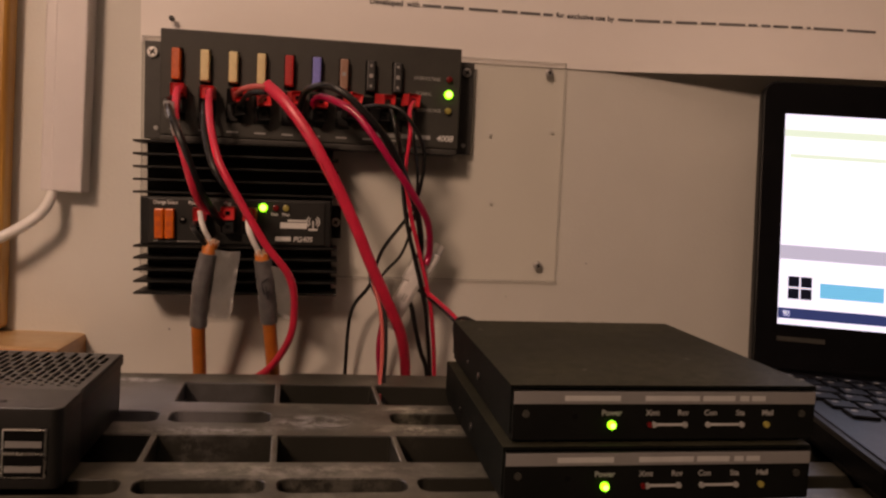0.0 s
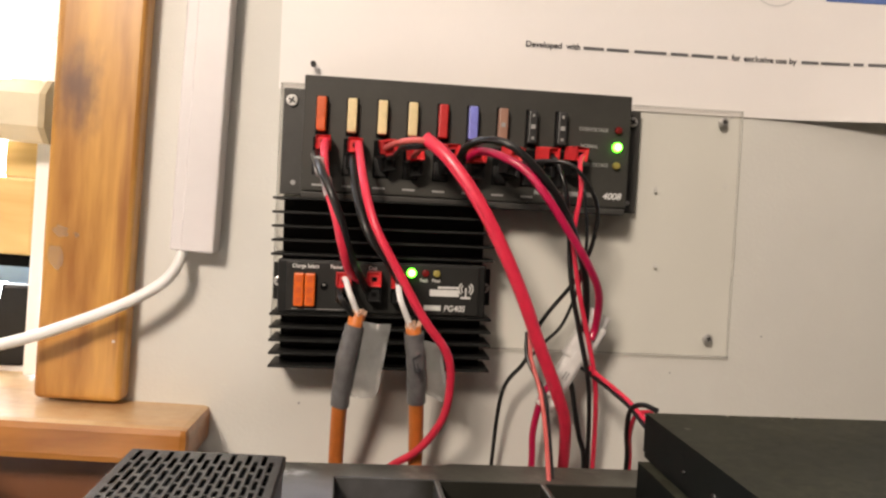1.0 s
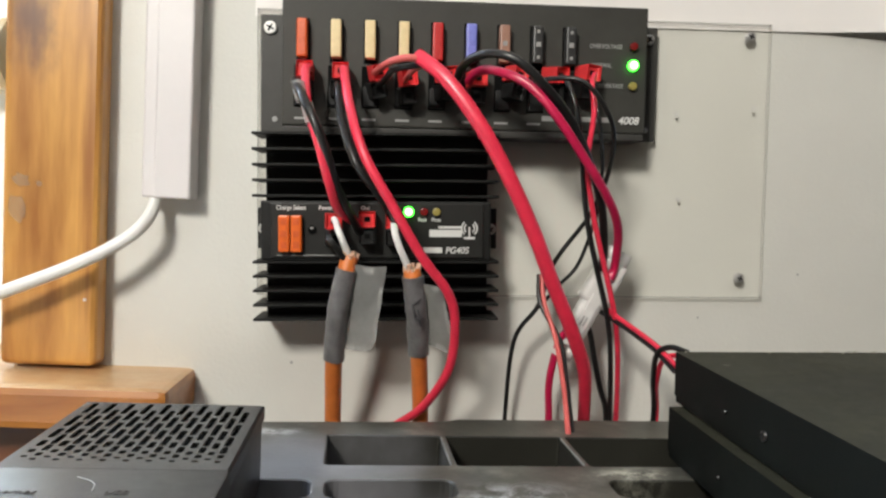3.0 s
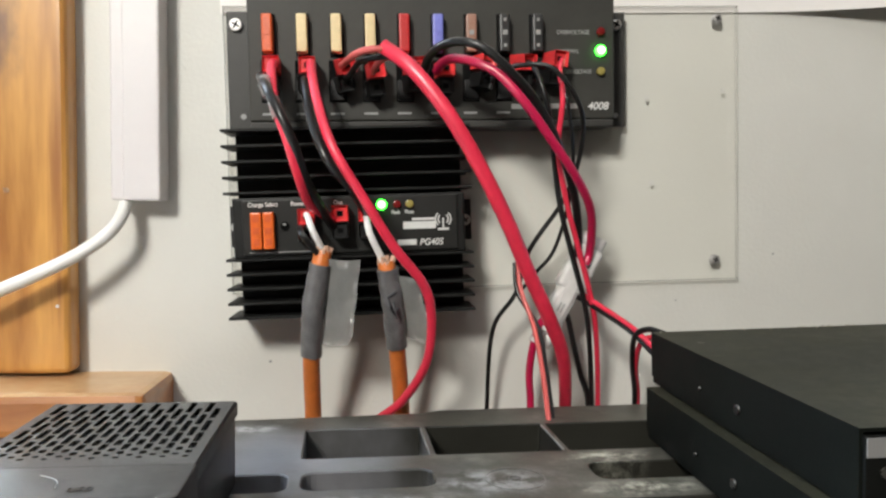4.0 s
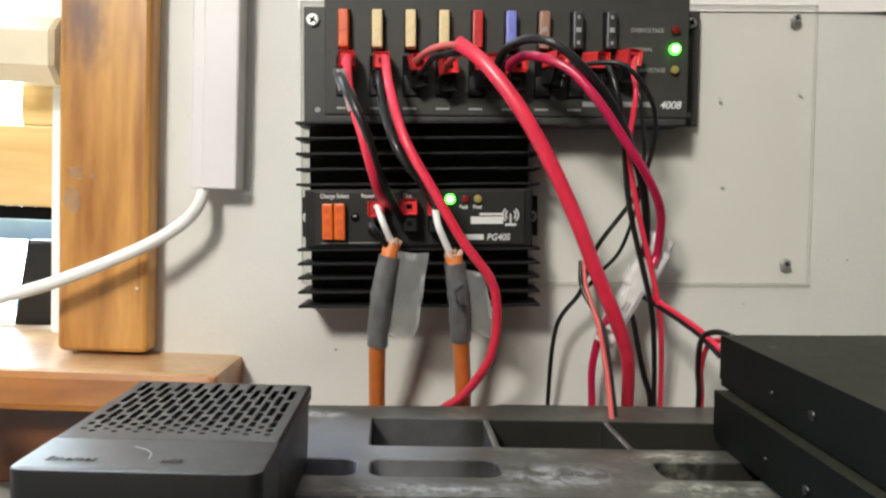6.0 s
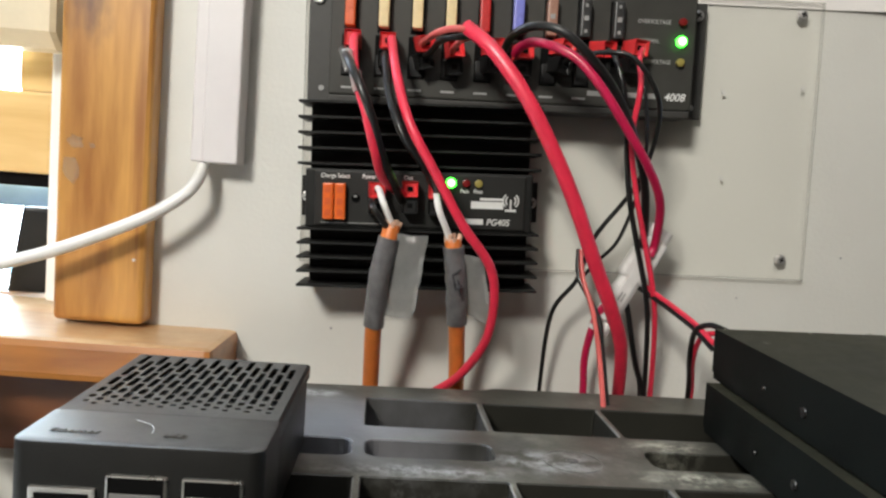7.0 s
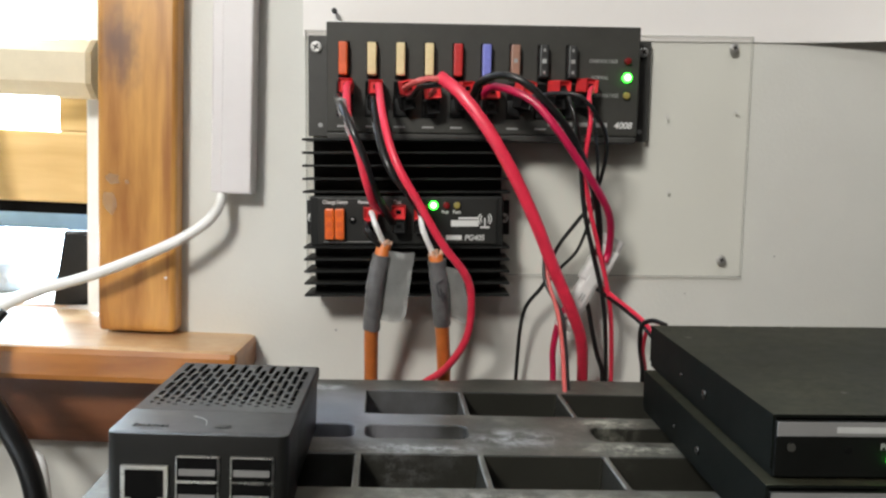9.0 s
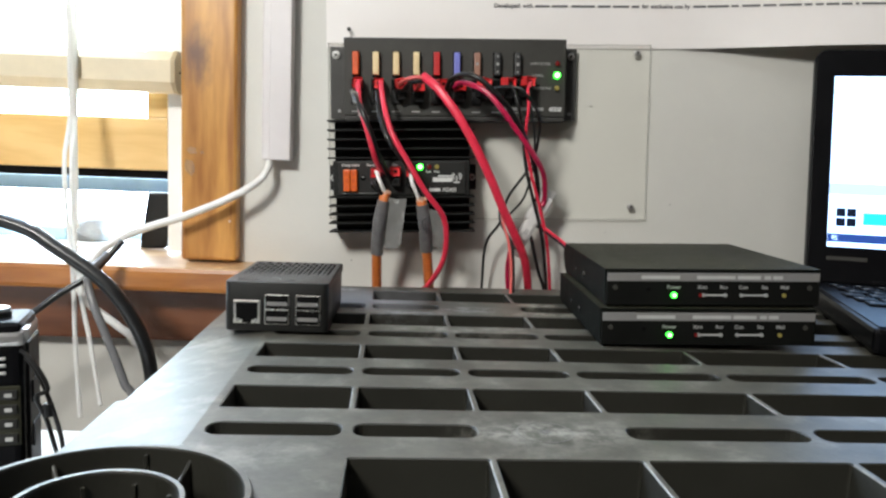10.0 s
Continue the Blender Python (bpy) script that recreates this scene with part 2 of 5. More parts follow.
M_RED = mat("red_housing", (0.70, 0.040, 0.045), 0.34, var=0.12, scale=200, bump=0.03)
M_BLACK = mat("black_housing", (0.009, 0.009, 0.009), 0.42, var=0.15, scale=200, bump=0.03, spec=0.3)
M_REDWIRE = mat("red_wire_jacket", (0.72, 0.028, 0.066), 0.36, var=0.10, scale=120, bump=0.03, coat=0.15)
M_MAGWIRE = mat("crimson_wire_jacket", (0.52, 0.010, 0.068), 0.32, var=0.10, scale=120, bump=0.02, coat=0.2)
M_SALMON = mat("faded_red_wire_jacket", (0.62, 0.115, 0.105), 0.4, var=0.10, scale=120, bump=0.02)
M_BLKWIRE = mat("black_wire_jacket", (0.008, 0.008, 0.008), 0.32, var=0.2, scale=120, bump=0.02, coat=0.15, spec=0.4)
M_WHTWIRE = mat("white_wire_jacket", (0.78, 0.77, 0.74), 0.36, var=0.04, scale=90, bump=0.02)
M_ORANGE = mat("orange_cable_jacket", (0.62, 0.17, 0.035), 0.45, var=0.10, scale=160, bump=0.05)
M_TAPE = mat("grey_duct_tape", (0.125, 0.121, 0.122), 0.30, var=0.22, scale=160, bump=0.5, bscale=210)
M_F_ORANGE = mat("orange_fuse", (0.70, 0.13, 0.02), 0.3, var=0.12, scale=300, bump=0)
M_F_RUST = mat("rust_fuse", (0.60, 0.10, 0.025), 0.35, var=0.12, scale=300, bump=0)
M_F_TAN = mat("tan_fuse", (0.72, 0.58, 0.32), 0.4, var=0.06, scale=300, bump=0)
M_F_RED = mat("red_fuse", (0.50, 0.025, 0.025), 0.35, var=0.12, scale=300, bump=0)
M_F_BLUE = mat("violet_blue_fuse", (0.20, 0.22, 0.62), 0.35, var=0.1, scale=300, bump=0)
M_F_BROWN = mat("brown_fuse", (0.32, 0.17, 0.12), 0.4, var=0.1, scale=300, bump=0)
M_F_DARK = mat("dark_fuse", (0.03, 0.03, 0.03), 0.35, var=0.15, scale=300, bump=0)
M_LED_G = glow("green_led", (0.055, 1.0, 0.05), 6.8)
M_LED_CORE = glow("green_led_core", (0.27, 1.0, 0.23), 7.0)
M_LED_R = mat("dark_red_led", (0.16, 0.012, 0.012), 0.2, bump=0)
M_LED_Y = mat("dull_yellow_led", (0.30, 0.25, 0.07), 0.25, bump=0)
M_SHELF = mat("dark_grey_resin", (0.019, 0.0185, 0.0145), 0.41, var=0.15, scale=16, bump=0.05, bscale=420, spec=0.44)
M_WORN = mat("worn_resin_edge", (0.17, 0.168, 0.158), 0.5, var=0.45, scale=90, bump=0.1)
M_EDGE = film_sheet("acrylic_edge", (0.58, 0.59, 0.55), 0.18, 0.2)
M_FLAP = film_sheet("loose_tape", (0.50, 0.50, 0.485), 0.48, 0.14)
M_SCRAP = film_sheet("clear_tape", (0.80, 0.66, 0.50), 0.11, 0.5)
dust_or_lit_top(M_SHELF, (0.17, 0.163, 0.130), 0.02, 0.85, 0.90, 16.0, 60.0)
dust_or_lit_top(M_SHELF, (0.015, 0.0145, 0.011), 0.45, 0.75, 0.55, 40.0, 150.0)
dust_or_lit_top(M_SHELF, (0.38, 0.37, 0.32), 0.52, 0.76, 0.70, 34.0, 230.0)
M_PI = mat("charcoal_abs", (0.0095, 0.0095, 0.0088), 0.38, var=0.08, scale=60, bump=0.10, bscale=2600, spec=0.28)
# Broad bluish patch: window sheen painted into the resin, over real scuffing.
stain_or_sheen(M_SHELF, (-0.005, 0.050, 0), (0.080, 0.060, 0.1), (0.25, 0.25, 0.27), 0.75)
stain_or_sheen(M_SHELF, (0.120, 0.0400, 0), (0.026, 0.0085, 0.05), (0.50, 0.49, 0.40), 0.95, 150.0)
stain_or_sheen(M_SHELF, (0.122, 0.0070, 0), (0.034, 0.0095, 0.05), (0.46, 0.45, 0.37), 0.9, 120.0)
stain_or_sheen(M_SHELF, (-0.026, 0.0900, 0), (0.026, 0.0080, 0.05), (0.62, 0.62, 0.63), 0.8, 110.0)
stain_or_sheen(M_SHELF, (0.070, 0.0180, 0), (0.034, 0.0170, 0.05), (0.40, 0.40, 0.40), 0.75, 130.0)
stain_or_sheen(M_SHELF, (0.022, 0.0040, 0), (0.055, 0.0080, 0.05), (0.40, 0.40, 0.40), 0.75, 170.0)
stain_or_sheen(M_SHELF, (0.060, -0.0450, 0), (0.090, 0.0120, 0.05), (0.36, 0.35, 0.31), 0.6, 140.0)
stain_or_sheen(M_SHELF, (0.075, -0.2215, 0), (0.060, 0.0200, 0.05), (0.34, 0.33, 0.29), 0.6, 120.0)
# Grey layer puts the lid's sheen into its colour; the front stays dark.
dust_or_lit_top(M_PI, (0.105, 0.10, 0.092), 0.05, 0.75, 0.75, 12.0, 240.0)
M_TNC = mat("black_steel_case", (0.0050, 0.0060, 0.0050), 0.55, var=0.20, scale=40, bump=0.10, bscale=1800, wear=(0.014, 0.014, 0.013), wear_at=0.56, spec=0.07)
dust_or_lit_top(M_TNC, (0.085, 0.080, 0.050), 0.15, 0.75, 0.80, 9.0, 260.0)
dust_or_lit_top(M_TNC, (0.30, 0.29, 0.26), 0.66, 0.72, 0.9, 120.0, 330.0)
M_CRUMB = mat("dull_paint_crumb", (0.40, 0.38, 0.32), 0.8, var=0.2, scale=300, bump=0)
M_FACE = mat("matt_black_front", (0.0055, 0.0058, 0.0052), 0.5, var=0.15, scale=60, bump=0.02, spec=0.10)
M_SCREWBLK = mat("blackened_screw", (0.10, 0.10, 0.10), 0.22, 0.9, var=0.1, scale=300, bump=0)
M_TITLE = mat("pale_grey_title_print", (0.42, 0.42, 0.41), 0.5, bump=0)
M_STRIP = mat("grey_front_strip", (0.185, 0.182, 0.178), 0.45, var=0.06, scale=60, bump=0)
M_RKEY = mat("olive_keycap", (0.030, 0.030, 0.018), 0.45, bump=0, spec=0.3)
M_TIN = mat("tin_shell", (0.62, 0.61, 0.58), 0.28, 1.0, var=0.08, scale=100, bump=0)
M_LAP = mat("black_laptop_plastic", (0.0035, 0.0035, 0.0042), 0.34, var=0.15, scale=60, bump=0.04, bscale=2000, spec=0.10)
M_KEY = mat("black_keycap", (0.005, 0.005, 0.006), 0.45, var=0.15, scale=90, bump=0, spec=0.09)
M_SCREEN = glow("lit_screen", (0.44, 0.64, 1.0), 3.7)
M_SCR_BAR = glow("screen_grey_band", (0.36, 0.52, 0.85), 1.9)
M_SCR_TEAL = glow("screen_teal_band", (0.42, 0.78, 0.82), 2.4)
M_SCR_CYAN = glow("screen_cyan_tile", (0.02, 0.50, 1.0), 2.2)
M_SCR_NAVY = glow("screen_navy_tile", (0.01, 0.02, 0.05), 0.5)
M_SCR_TASK = glow("screen_taskbar", (0.03, 0.08, 0.34), 1.0)
M_BLIND = sheer("cream_blind", (0.93, 0.90, 0.84), 0.62)
M_RAIL = mat("cream_blind_rail", (0.70, 0.61, 0.44), 0.4, var=0.06, scale=40)
M_CORD = sheer("white_cord", (0.80, 0.79, 0.76), 0.3)
M_STUB = mat("pale_filler", (0.66, 0.42, 0.30), 0.6, var=0.2, scale=400, bump=0.3, bscale=700)
M_GREYCABLE = mat("grey_cable_jacket", (0.15, 0.15, 0.152), 0.25, var=0.08, scale=90, bump=0.02)
M_RAILCAP = mat("tan_end_cap", (0.42, 0.33, 0.20), 0.5, var=0.1, scale=90)
M_CLEARPLUG = film_sheet("milky_nylon", (0.82, 0.80, 0.78), 0.74, 0.25)
M_TABLE = mat("white_laminate", (0.66, 0.65, 0.62), 0.4, var=0.04, scale=14)
M_SILVER = mat("silver_trim", (0.50, 0.50, 0.50), 0.3, 0.8, var=0.1, scale=200, bump=0)
M_BLUEALU = mat("blue_grey_aluminium", (0.16, 0.26, 0.42), 0.4, 0.3, var=0.1, scale=40)
M_GREYBAG = mat("grey_cloth", (0.30, 0.31, 0.32), 0.8, var=0.2, scale=60, bump=0.3)
M_PALEBLUE = mat("pale_blue_plastic", (0.36, 0.56, 0.68), 0.5, var=0.1, scale=60)
M_SKYCARD = glow("bright_overcast", (0.70, 0.85, 1.0), 27.0)


# ---- mesh helpers ----
def part(name, bm, material, parent=None, label=""):
    me = bpy.data.meshes.new(name)
    bmesh.ops.recalc_face_normals(bm, faces=bm.faces)
    bm.to_mesh(me)
    bm.free()
    if material:
        me.materials.append(material)
    ob = new(name, me)
    if parent:
        ob.parent = parent
    if label:
        ob["label"] = label
    return ob


def smooth(ob, angle=40):
    me = ob.data
    for p in me.polygons:
        p.use_smooth = True
    b = bmesh.new()
    b.from_mesh(me)
    for e in b.edges:
        if len(e.link_faces) == 2 and e.calc_face_angle(0) > radians(angle):
            e.smooth = False
    b.to_mesh(me)
    b.free()
    return ob


def root(name, m, label, category, group="", kind=""):
    ob = new(name)
    ob.empty_display_size = 0.02
    ob.matrix_world = m
    return tagged(ob, label, category, group, kind)


def add_box(bm, x0, x1, y0, y1, z0, z1, bev=0.0, seg=2, m=None):
    r = bmesh.ops.create_cube(bm, size=1.0)
    vs = r["verts"]
    t = Matrix.Translation(((x0 + x1) / 2, (y0 + y1) / 2, (z0 + z1) / 2)) @ Matrix.Diagonal((abs(x1 - x0), abs(y1 - y0), abs(z1 - z0), 1))
    bmesh.ops.transform(bm, matrix=t, verts=vs)
    if bev:
        es = list({e for v in vs for e in v.link_edges})
        r2 = bmesh.ops.bevel(bm, geom=es, offset=bev, segments=seg, affect='EDGES', profile=0.6)
        vs = list({v for f in r2["faces"] for v in f.verts} | {v for v in vs if v.is_valid})
    if m is not None:
        bmesh.ops.transform(bm, matrix=m, verts=vs)
    return bm


def box(x0, x1, y0, y1, z0, z1, bev=0.0, seg=2, m=None):
    return add_box(bmesh.new(), x0, x1, y0, y1, z0, z1, bev, seg, m)


def add_cyl(bm, r, depth, m, n=20, bev=0.0, r2=None):
    c = bmesh.ops.create_cone(bm, cap_ends=True, segments=n, radius1=r, radius2=r if r2 is None else r2, depth=depth)
    vs = c["verts"]
    if bev:
        es = list({e for v in vs for e in v.link_edges if len(e.link_faces) == 2 and e.calc_face_angle(0) > 0.8})
        b2 = bmesh.ops.bevel(bm, geom=es, offset=bev, segments=2, affect='EDGES', profile=0.6)
        vs = list({v for f in b2["faces"] for v in f.verts} | {v for v in vs if v.is_valid})
    bmesh.ops.transform(bm, matrix=m, verts=vs)
    return bm


def cyl(r, depth, m, n=20, bev=0.0, r2=None):
    return add_cyl(bmesh.new(), r, depth, m, n, bev, r2)


TO_FRONT = pose(0, 0, 0, 90, 0, 0)      # an upright sheet that faces -y


def spline(pts, steps=7):
    p = [Vector(q) for q in pts]
    p = [p[0] * 2 - p[1]] + p + [p[-1] * 2 - p[-2]]
    out = []
    for i in range(1, len(p) - 2):
        a, b, c, d = p[i - 1:i + 3]
        for k in range(steps):
            t = k / steps
            out.append(0.5 * (2 * b + (c - a) * t + (2 * a - 5 * b + 4 * c - d) * t * t + (3 * b - a - 3 * c + d) * t ** 3))
    return out + [p[-2]]


def tube(pts, r, n=10, steps=7, flat=1.0):
    """A round (or flattened) wire swept along a smooth line."""
    path = spline(pts, steps)
    bm = bmesh.new()
    side = None
    rings = []
    for i, c in enumerate(path):
        d = (path[min(i + 1, len(path) - 1)] - path[max(i - 1, 0)]).normalized()
        if side is None:
            side = d.cross(Vector((0, 1, 0)))
            side = side.normalized() if side.length > 0.1 else d.cross(Vector((1, 0, 0))).normalized()
        side = (side - d * side.dot(d)).normalized()
        up = d.cross(side)
        rings.append([bm.verts.new(c + side * (r * math.cos(a)) + up * (r * flat * math.sin(a))) for a in (2 * math.pi * k / n for k in range(n))])
    for a, b in zip(rings, rings[1:]):
        for k in range(n):
            bm.faces.new((a[k], a[(k + 1) % n], b[(k + 1) % n], b[k]))
    bm.faces.new(rings[0][::-1])
    bm.faces.new(rings[-1])
    return bm


def letters(name, body, size, m, material, parent, label="", squeeze=1.0, slant=0.0, bold=0.018):
    cu = bpy.data.curves.new(name, 'FONT')
    cu.body, cu.size, cu.extrude, cu.shear, cu.offset = body, size, 0.00008, slant, size * bold
    tmp = bpy.data.objects.new(name, cu)
    me = bpy.data.meshes.new_from_object(tmp)
    bpy.data.objects.remove(tmp)
    me.transform(m @ Matrix.Diagonal((squeeze, 1, 1, 1)))
    me.materials.clear()
    me.materials.append(material)
    ob = new(name, me)
    ob.parent = parent
    if label:
        ob["label"] = label
    return ob


def front_text(name, body, size, x, y, z, material, parent, label="", squeeze=1.0, slant=0.0):
    return letters(name, body, size, Matrix.Translation((x, y, z)) @ TO_FRONT, material, parent, label, squeeze, slant)


def hole_cell(bm, cell, hole, r, depth, k=3, lip=0.0006, dark=0, worn=0, drop=0.0, taper=0.0008):
    """A flat cell with a round-cornered hole, its walls and its floor."""
    x0, x1, y0, y1 = cell
    a0, a1, b0, b1 = hole
    outer = [bm.verts.new((x, y, drop if x == x0 else 0)) for x, y in ((x0, y0), (x1, y0), (x1, y1), (x0, y1))]
    mids = [(a0 + r, b0 + r, 180), (a1 - r, b0 + r, 270), (a1 - r, b1 - r, 0), (a0 + r, b1 - r, 90)]

    def loop(grow, z):
        out = []
        for cx, cy, start in mids:
            out.append([bm.verts.new((cx + (r + grow) * math.cos(radians(start + 90 * i / k)), cy + (r + grow) * math.sin(radians(start + 90 * i / k)), z)) for i in range(k + 1)])
        return out
    top, low, base = loop(lip, 0), loop(0, -lip), loop(-taper, -depth)
    for c in range(4):
        for i in range(k):
            bm.faces.new((outer[c], top[c][i], top[c][i + 1]))
        n = (c + 1) % 4
        bm.faces.new((outer[c], top[c][k], top[n][0], outer[n]))
    flat = [sum(l, []) for l in (top, low, base)]
    n = len(flat[0])
    for a, b in zip(flat, flat[1:]):
        for i in range(n):
            f = bm.faces.new((a[i], a[(i + 1) % n], b[(i + 1) % n], b[i]))
            f.material_index = worn if a is flat[0] and i in (2 * k + 1, 4 * k + 3) else 0
    if dark is not None:
        bm.faces.new(flat[2]).material_index = dark


def quad(bm, pts):
    return bm.faces.new([bm.verts.new(p) for p in pts])


# ---- room ----
WALL_Y = 0.6


def structure(name, bm, material, label, category):
    return tagged(part(name, bm, material), label, category, kind="structure")


WX0, WX1, WZ0, WZ1 = -1.05, -0.316, 0.788, 1.75
bm = bmesh.new()
add_box(bm, WX1, 1.7, WALL_Y, WALL_Y + 0.12, 0, 2.35)
add_box(bm, -1.8, WX0, WALL_Y, WALL_Y + 0.12, 0, 2.35)
add_box(bm, WX0, WX1, WALL_Y, WALL_Y + 0.12, 0, WZ0)
add_box(bm, WX0, WX1, WALL_Y, WALL_Y + 0.12, WZ1, 2.35)
wall = structure("wall_north", bm, M_WALL, "pale grey painted wall with a window opening", "wall")
for x, z, r in ((-0.167, 0.811, 0.0008), (0.118, 0.872, 0.0006), (0.061, 0.845, 0.0005)):
    part("paint_chip", cyl(r, 0.0004, pose(x, WALL_Y - 0.0002, z, 90), 8), M_DIMPRINT, wall)
# Unseen walls, kept dark to take reflections and fill off the black cases.
structure("wall_south", box(-1.8, 1.7, -2.22, -2.1, 0, 2.35), M_UNSEENWALL, "unseen dark brown wall that cuts bounce light", "wall")
structure("wall_west", box(-1.92, -1.8, -2.22, 0.72, 0, 2.35), M_UNSEENWALL, "unseen dark brown side wall that cuts bounce light", "wall")
structure("wall_east", box(1.7, 1.82, -2.22, 0.72, 0, 2.35), M_UNSEENWALL, "unseen dark brown side wall that cuts bounce light", "wall")
structure("floor", box(-1.92, 1.82, -2.22, 0.72, -0.1, 0), M_FLOOR, "dull brown carpet floor", "floor")
structure("ceiling", box(-1.92, 1.82, -2.22, 0.72, 2.35, 2.45), M_CEIL, "plain white ceiling", "ceiling")

# window, its trim, and the bright outside
win = root("window_1", pose(0, 0, 0), "raised pine sash window with white vinyl frame and orange pine trim", "window", kind="structure")
part("side_trim", box(-0.3155, -0.2667, 0.584, WALL_Y, 0.808, 1.9, 0.0045, 4), M_PINE, win, "knotty orange varnished pine casing board")
for x, z, w, h, a in ((-0.3055, 0.9040, 0.0046, 0.0040, 20), (-0.3065, 0.8900, 0.0046, 0.0080, -12), (-0.2965, 0.9025, 0.0020, 0.0016, 40)):
    torn = bmesh.new()
    ragged = random.Random(int(w * 1e5 + h * 1e6))
    rim = [(w * math.cos(q) * ragged.uniform(0.65, 1.15), h * math.sin(q) * ragged.uniform(0.65, 1.15)) for q in (2 * math.pi * i / 14 for i in range(14))]
    low, high = ([torn.verts.new((u, d, v)) for u, v in rim] for d in (0.0002, -0.0002))
    torn.faces.new(low)
    torn.faces.new(high[::-1])
    for i in range(14):
        torn.faces.new((low[i], low[(i + 1) % 14], high[(i + 1) % 14], high[i]))
    o = part("tape_scrap", torn, M_SCRAP, win, "torn scrap of clear tape")
    o.matrix_basis = pose(x, 0.5836, z, 0, a, 0)
part("paint_fleck", cyl(0.0009, 0.0003, pose(-0.2725, 0.5838, 0.8435, 90), 10), M_WHITE, win, "white paint fleck")
part("side_trim", box(-1.10, -1.052, 0.585, WALL_Y, 0.808, 1.9, 0.0025), M_PINE, win)
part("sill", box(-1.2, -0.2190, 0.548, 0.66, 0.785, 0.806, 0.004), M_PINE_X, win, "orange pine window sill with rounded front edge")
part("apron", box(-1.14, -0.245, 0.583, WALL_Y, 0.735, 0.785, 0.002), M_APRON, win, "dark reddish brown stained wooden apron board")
part("vinyl_frame", box(-0.3450, -0.3165, 0.636, 0.70, 0.808, 1.74, 0.002), M_VINYL, win, "white vinyl window frame")
part("vinyl_frame", box(-1.049, -1.02, 0.612, 0.70, 0.808, 1.74, 0.002), M_VINYL, win)
sash = part("sash", box(-1.02, -0.3460, 0.64, 0.668, 0.884, 0.933, 0.002), M_SASH, win, "pale yellow pine bottom rail of a raised sash")
part("stile", box(-0.366, -0.3460, 0.641, 0.667, 0.933, 1.7, 0.0015), M_SASH, sash)
part("gasket", box(-1.02, -0.3460, 0.645, 0.664, 0.876, 0.8835), M_HOLE, sash, "black rubber gasket strip")
pane = part("pane", box(-1.02, -0.366, 0.652, 0.655, 0.933, 1.7), M_GLASS, sash, "clear window glass")
pane.visible_shadow = False
part("storm_rail", box(-1.02, -0.3460, 0.690, 0.702, 0.860, 0.8745, 0.001), M_BLUEALU, win, "blue-grey aluminium storm window rail")
bm = bmesh.new()
quad(bm, ((-6, 3.2, -2), (3, 3.2, -2), (3, 3.2, 5), (-6, 3.2, 5)))
structure("backdrop", bm, M_SKYCARD, "overexposed bright daylight outside the window", "backdrop")

# blind
blind = root("window_blind", pose(0, 0, 0), "half-raised cream window blind with a thick bottom rail", "blind")
def octagon_bar(x0, x1, half_y, half_z, cut):
    b = bmesh.new()
    prof = [(0.620 + sy * u, 0.9725 + sz * v) for sy, sz, u, v in ((-1, -1, half_y, half_z - cut), (-1, -1, half_y - cut, half_z), (1, -1, half_y - cut, half_z), (1, -1, half_y, half_z - cut), (1, 1, half_y, half_z - cut), (1, 1, half_y - cut, half_z), (-1, 1, half_y - cut, half_z), (-1, 1, half_y, half_z - cut))]
    ends = [[b.verts.new((x, y, z)) for y, z in prof] for x in (x0, x1)]
    b.faces.new(ends[0])
    b.faces.new(ends[1][::-1])
    for i in range(8):
        b.faces.new((ends[0][i], ends[0][(i + 1) % 8], ends[1][(i + 1) % 8], ends[1][i]))
    return b


rail = part("bottom_rail", octagon_bar(-1.0, -0.3305, 0.0165, 0.0180, 0.0085), M_RAIL, blind, "cream eight-sided bottom rail")
part("end_cap", octagon_bar(-0.3305, -0.3268, 0.0172, 0.0187, 0.0088), M_RAILCAP, rail, "tan plastic end cap")
part("rail_screw", cyl(0.0012, 0.0008, pose(-0.3266, 0.616, 0.9725, 0, 90, 0), 10), M_HOLE, rail)
slat = bmesh.new()
for s in range(7):
    a0, a1 = -0.5 + s / 6, 0
    slat.verts.new((-1.0, a0 * 0.024, 0.0025 * (1 - 4 * a0 * a0)))
    slat.verts.new((-0.3300, a0 * 0.024, 0.0025 * (1 - 4 * a0 * a0)))
slat.verts.ensure_lookup_table()
for s in range(6):
    slat.faces.new([slat.verts[2 * s + i] for i in (0, 1, 3, 2)])
first = part("slat", slat, M_BLIND, blind)
first.matrix_basis = pose(0, 0.619, 1.000, 50, 0, 0)
for i in range(1, 54):
    o = new("slat", first.data)
    o.parent = blind
    z = 1.000 + (0.0118 * i if i < 5 else 0.059 + 0.0145 * (i - 5))
    o.matrix_basis = pose(0, 0.619, z, 52 + 5 * math.sin(i * 3.0) if i < 5 else 50, 0.25 * math.sin(i * 5.0), 0.2 * math.sin(i * 7.0))
part("pull_cord", tube([(-0.412, 0.602, 1.2), (-0.412, 0.600, 0.96), (-0.398, 0.56, 0.885), (-0.384, 0.538, 0.80), (-0.366, 0.52, 0.745), (-0.352, 0.505, 0.70)], 0.0019, 8), M_CORD, blind)
part("pull_cord", tube([(-0.416, 0.602, 1.2), (-0.416, 0.600, 0.96), (-0.404, 0.56, 0.885), (-0.388, 0.538, 0.80), (-0.378, 0.52, 0.735), (-0.368, 0.505, 0.69)], 0.0019, 8), M_CORD, blind)
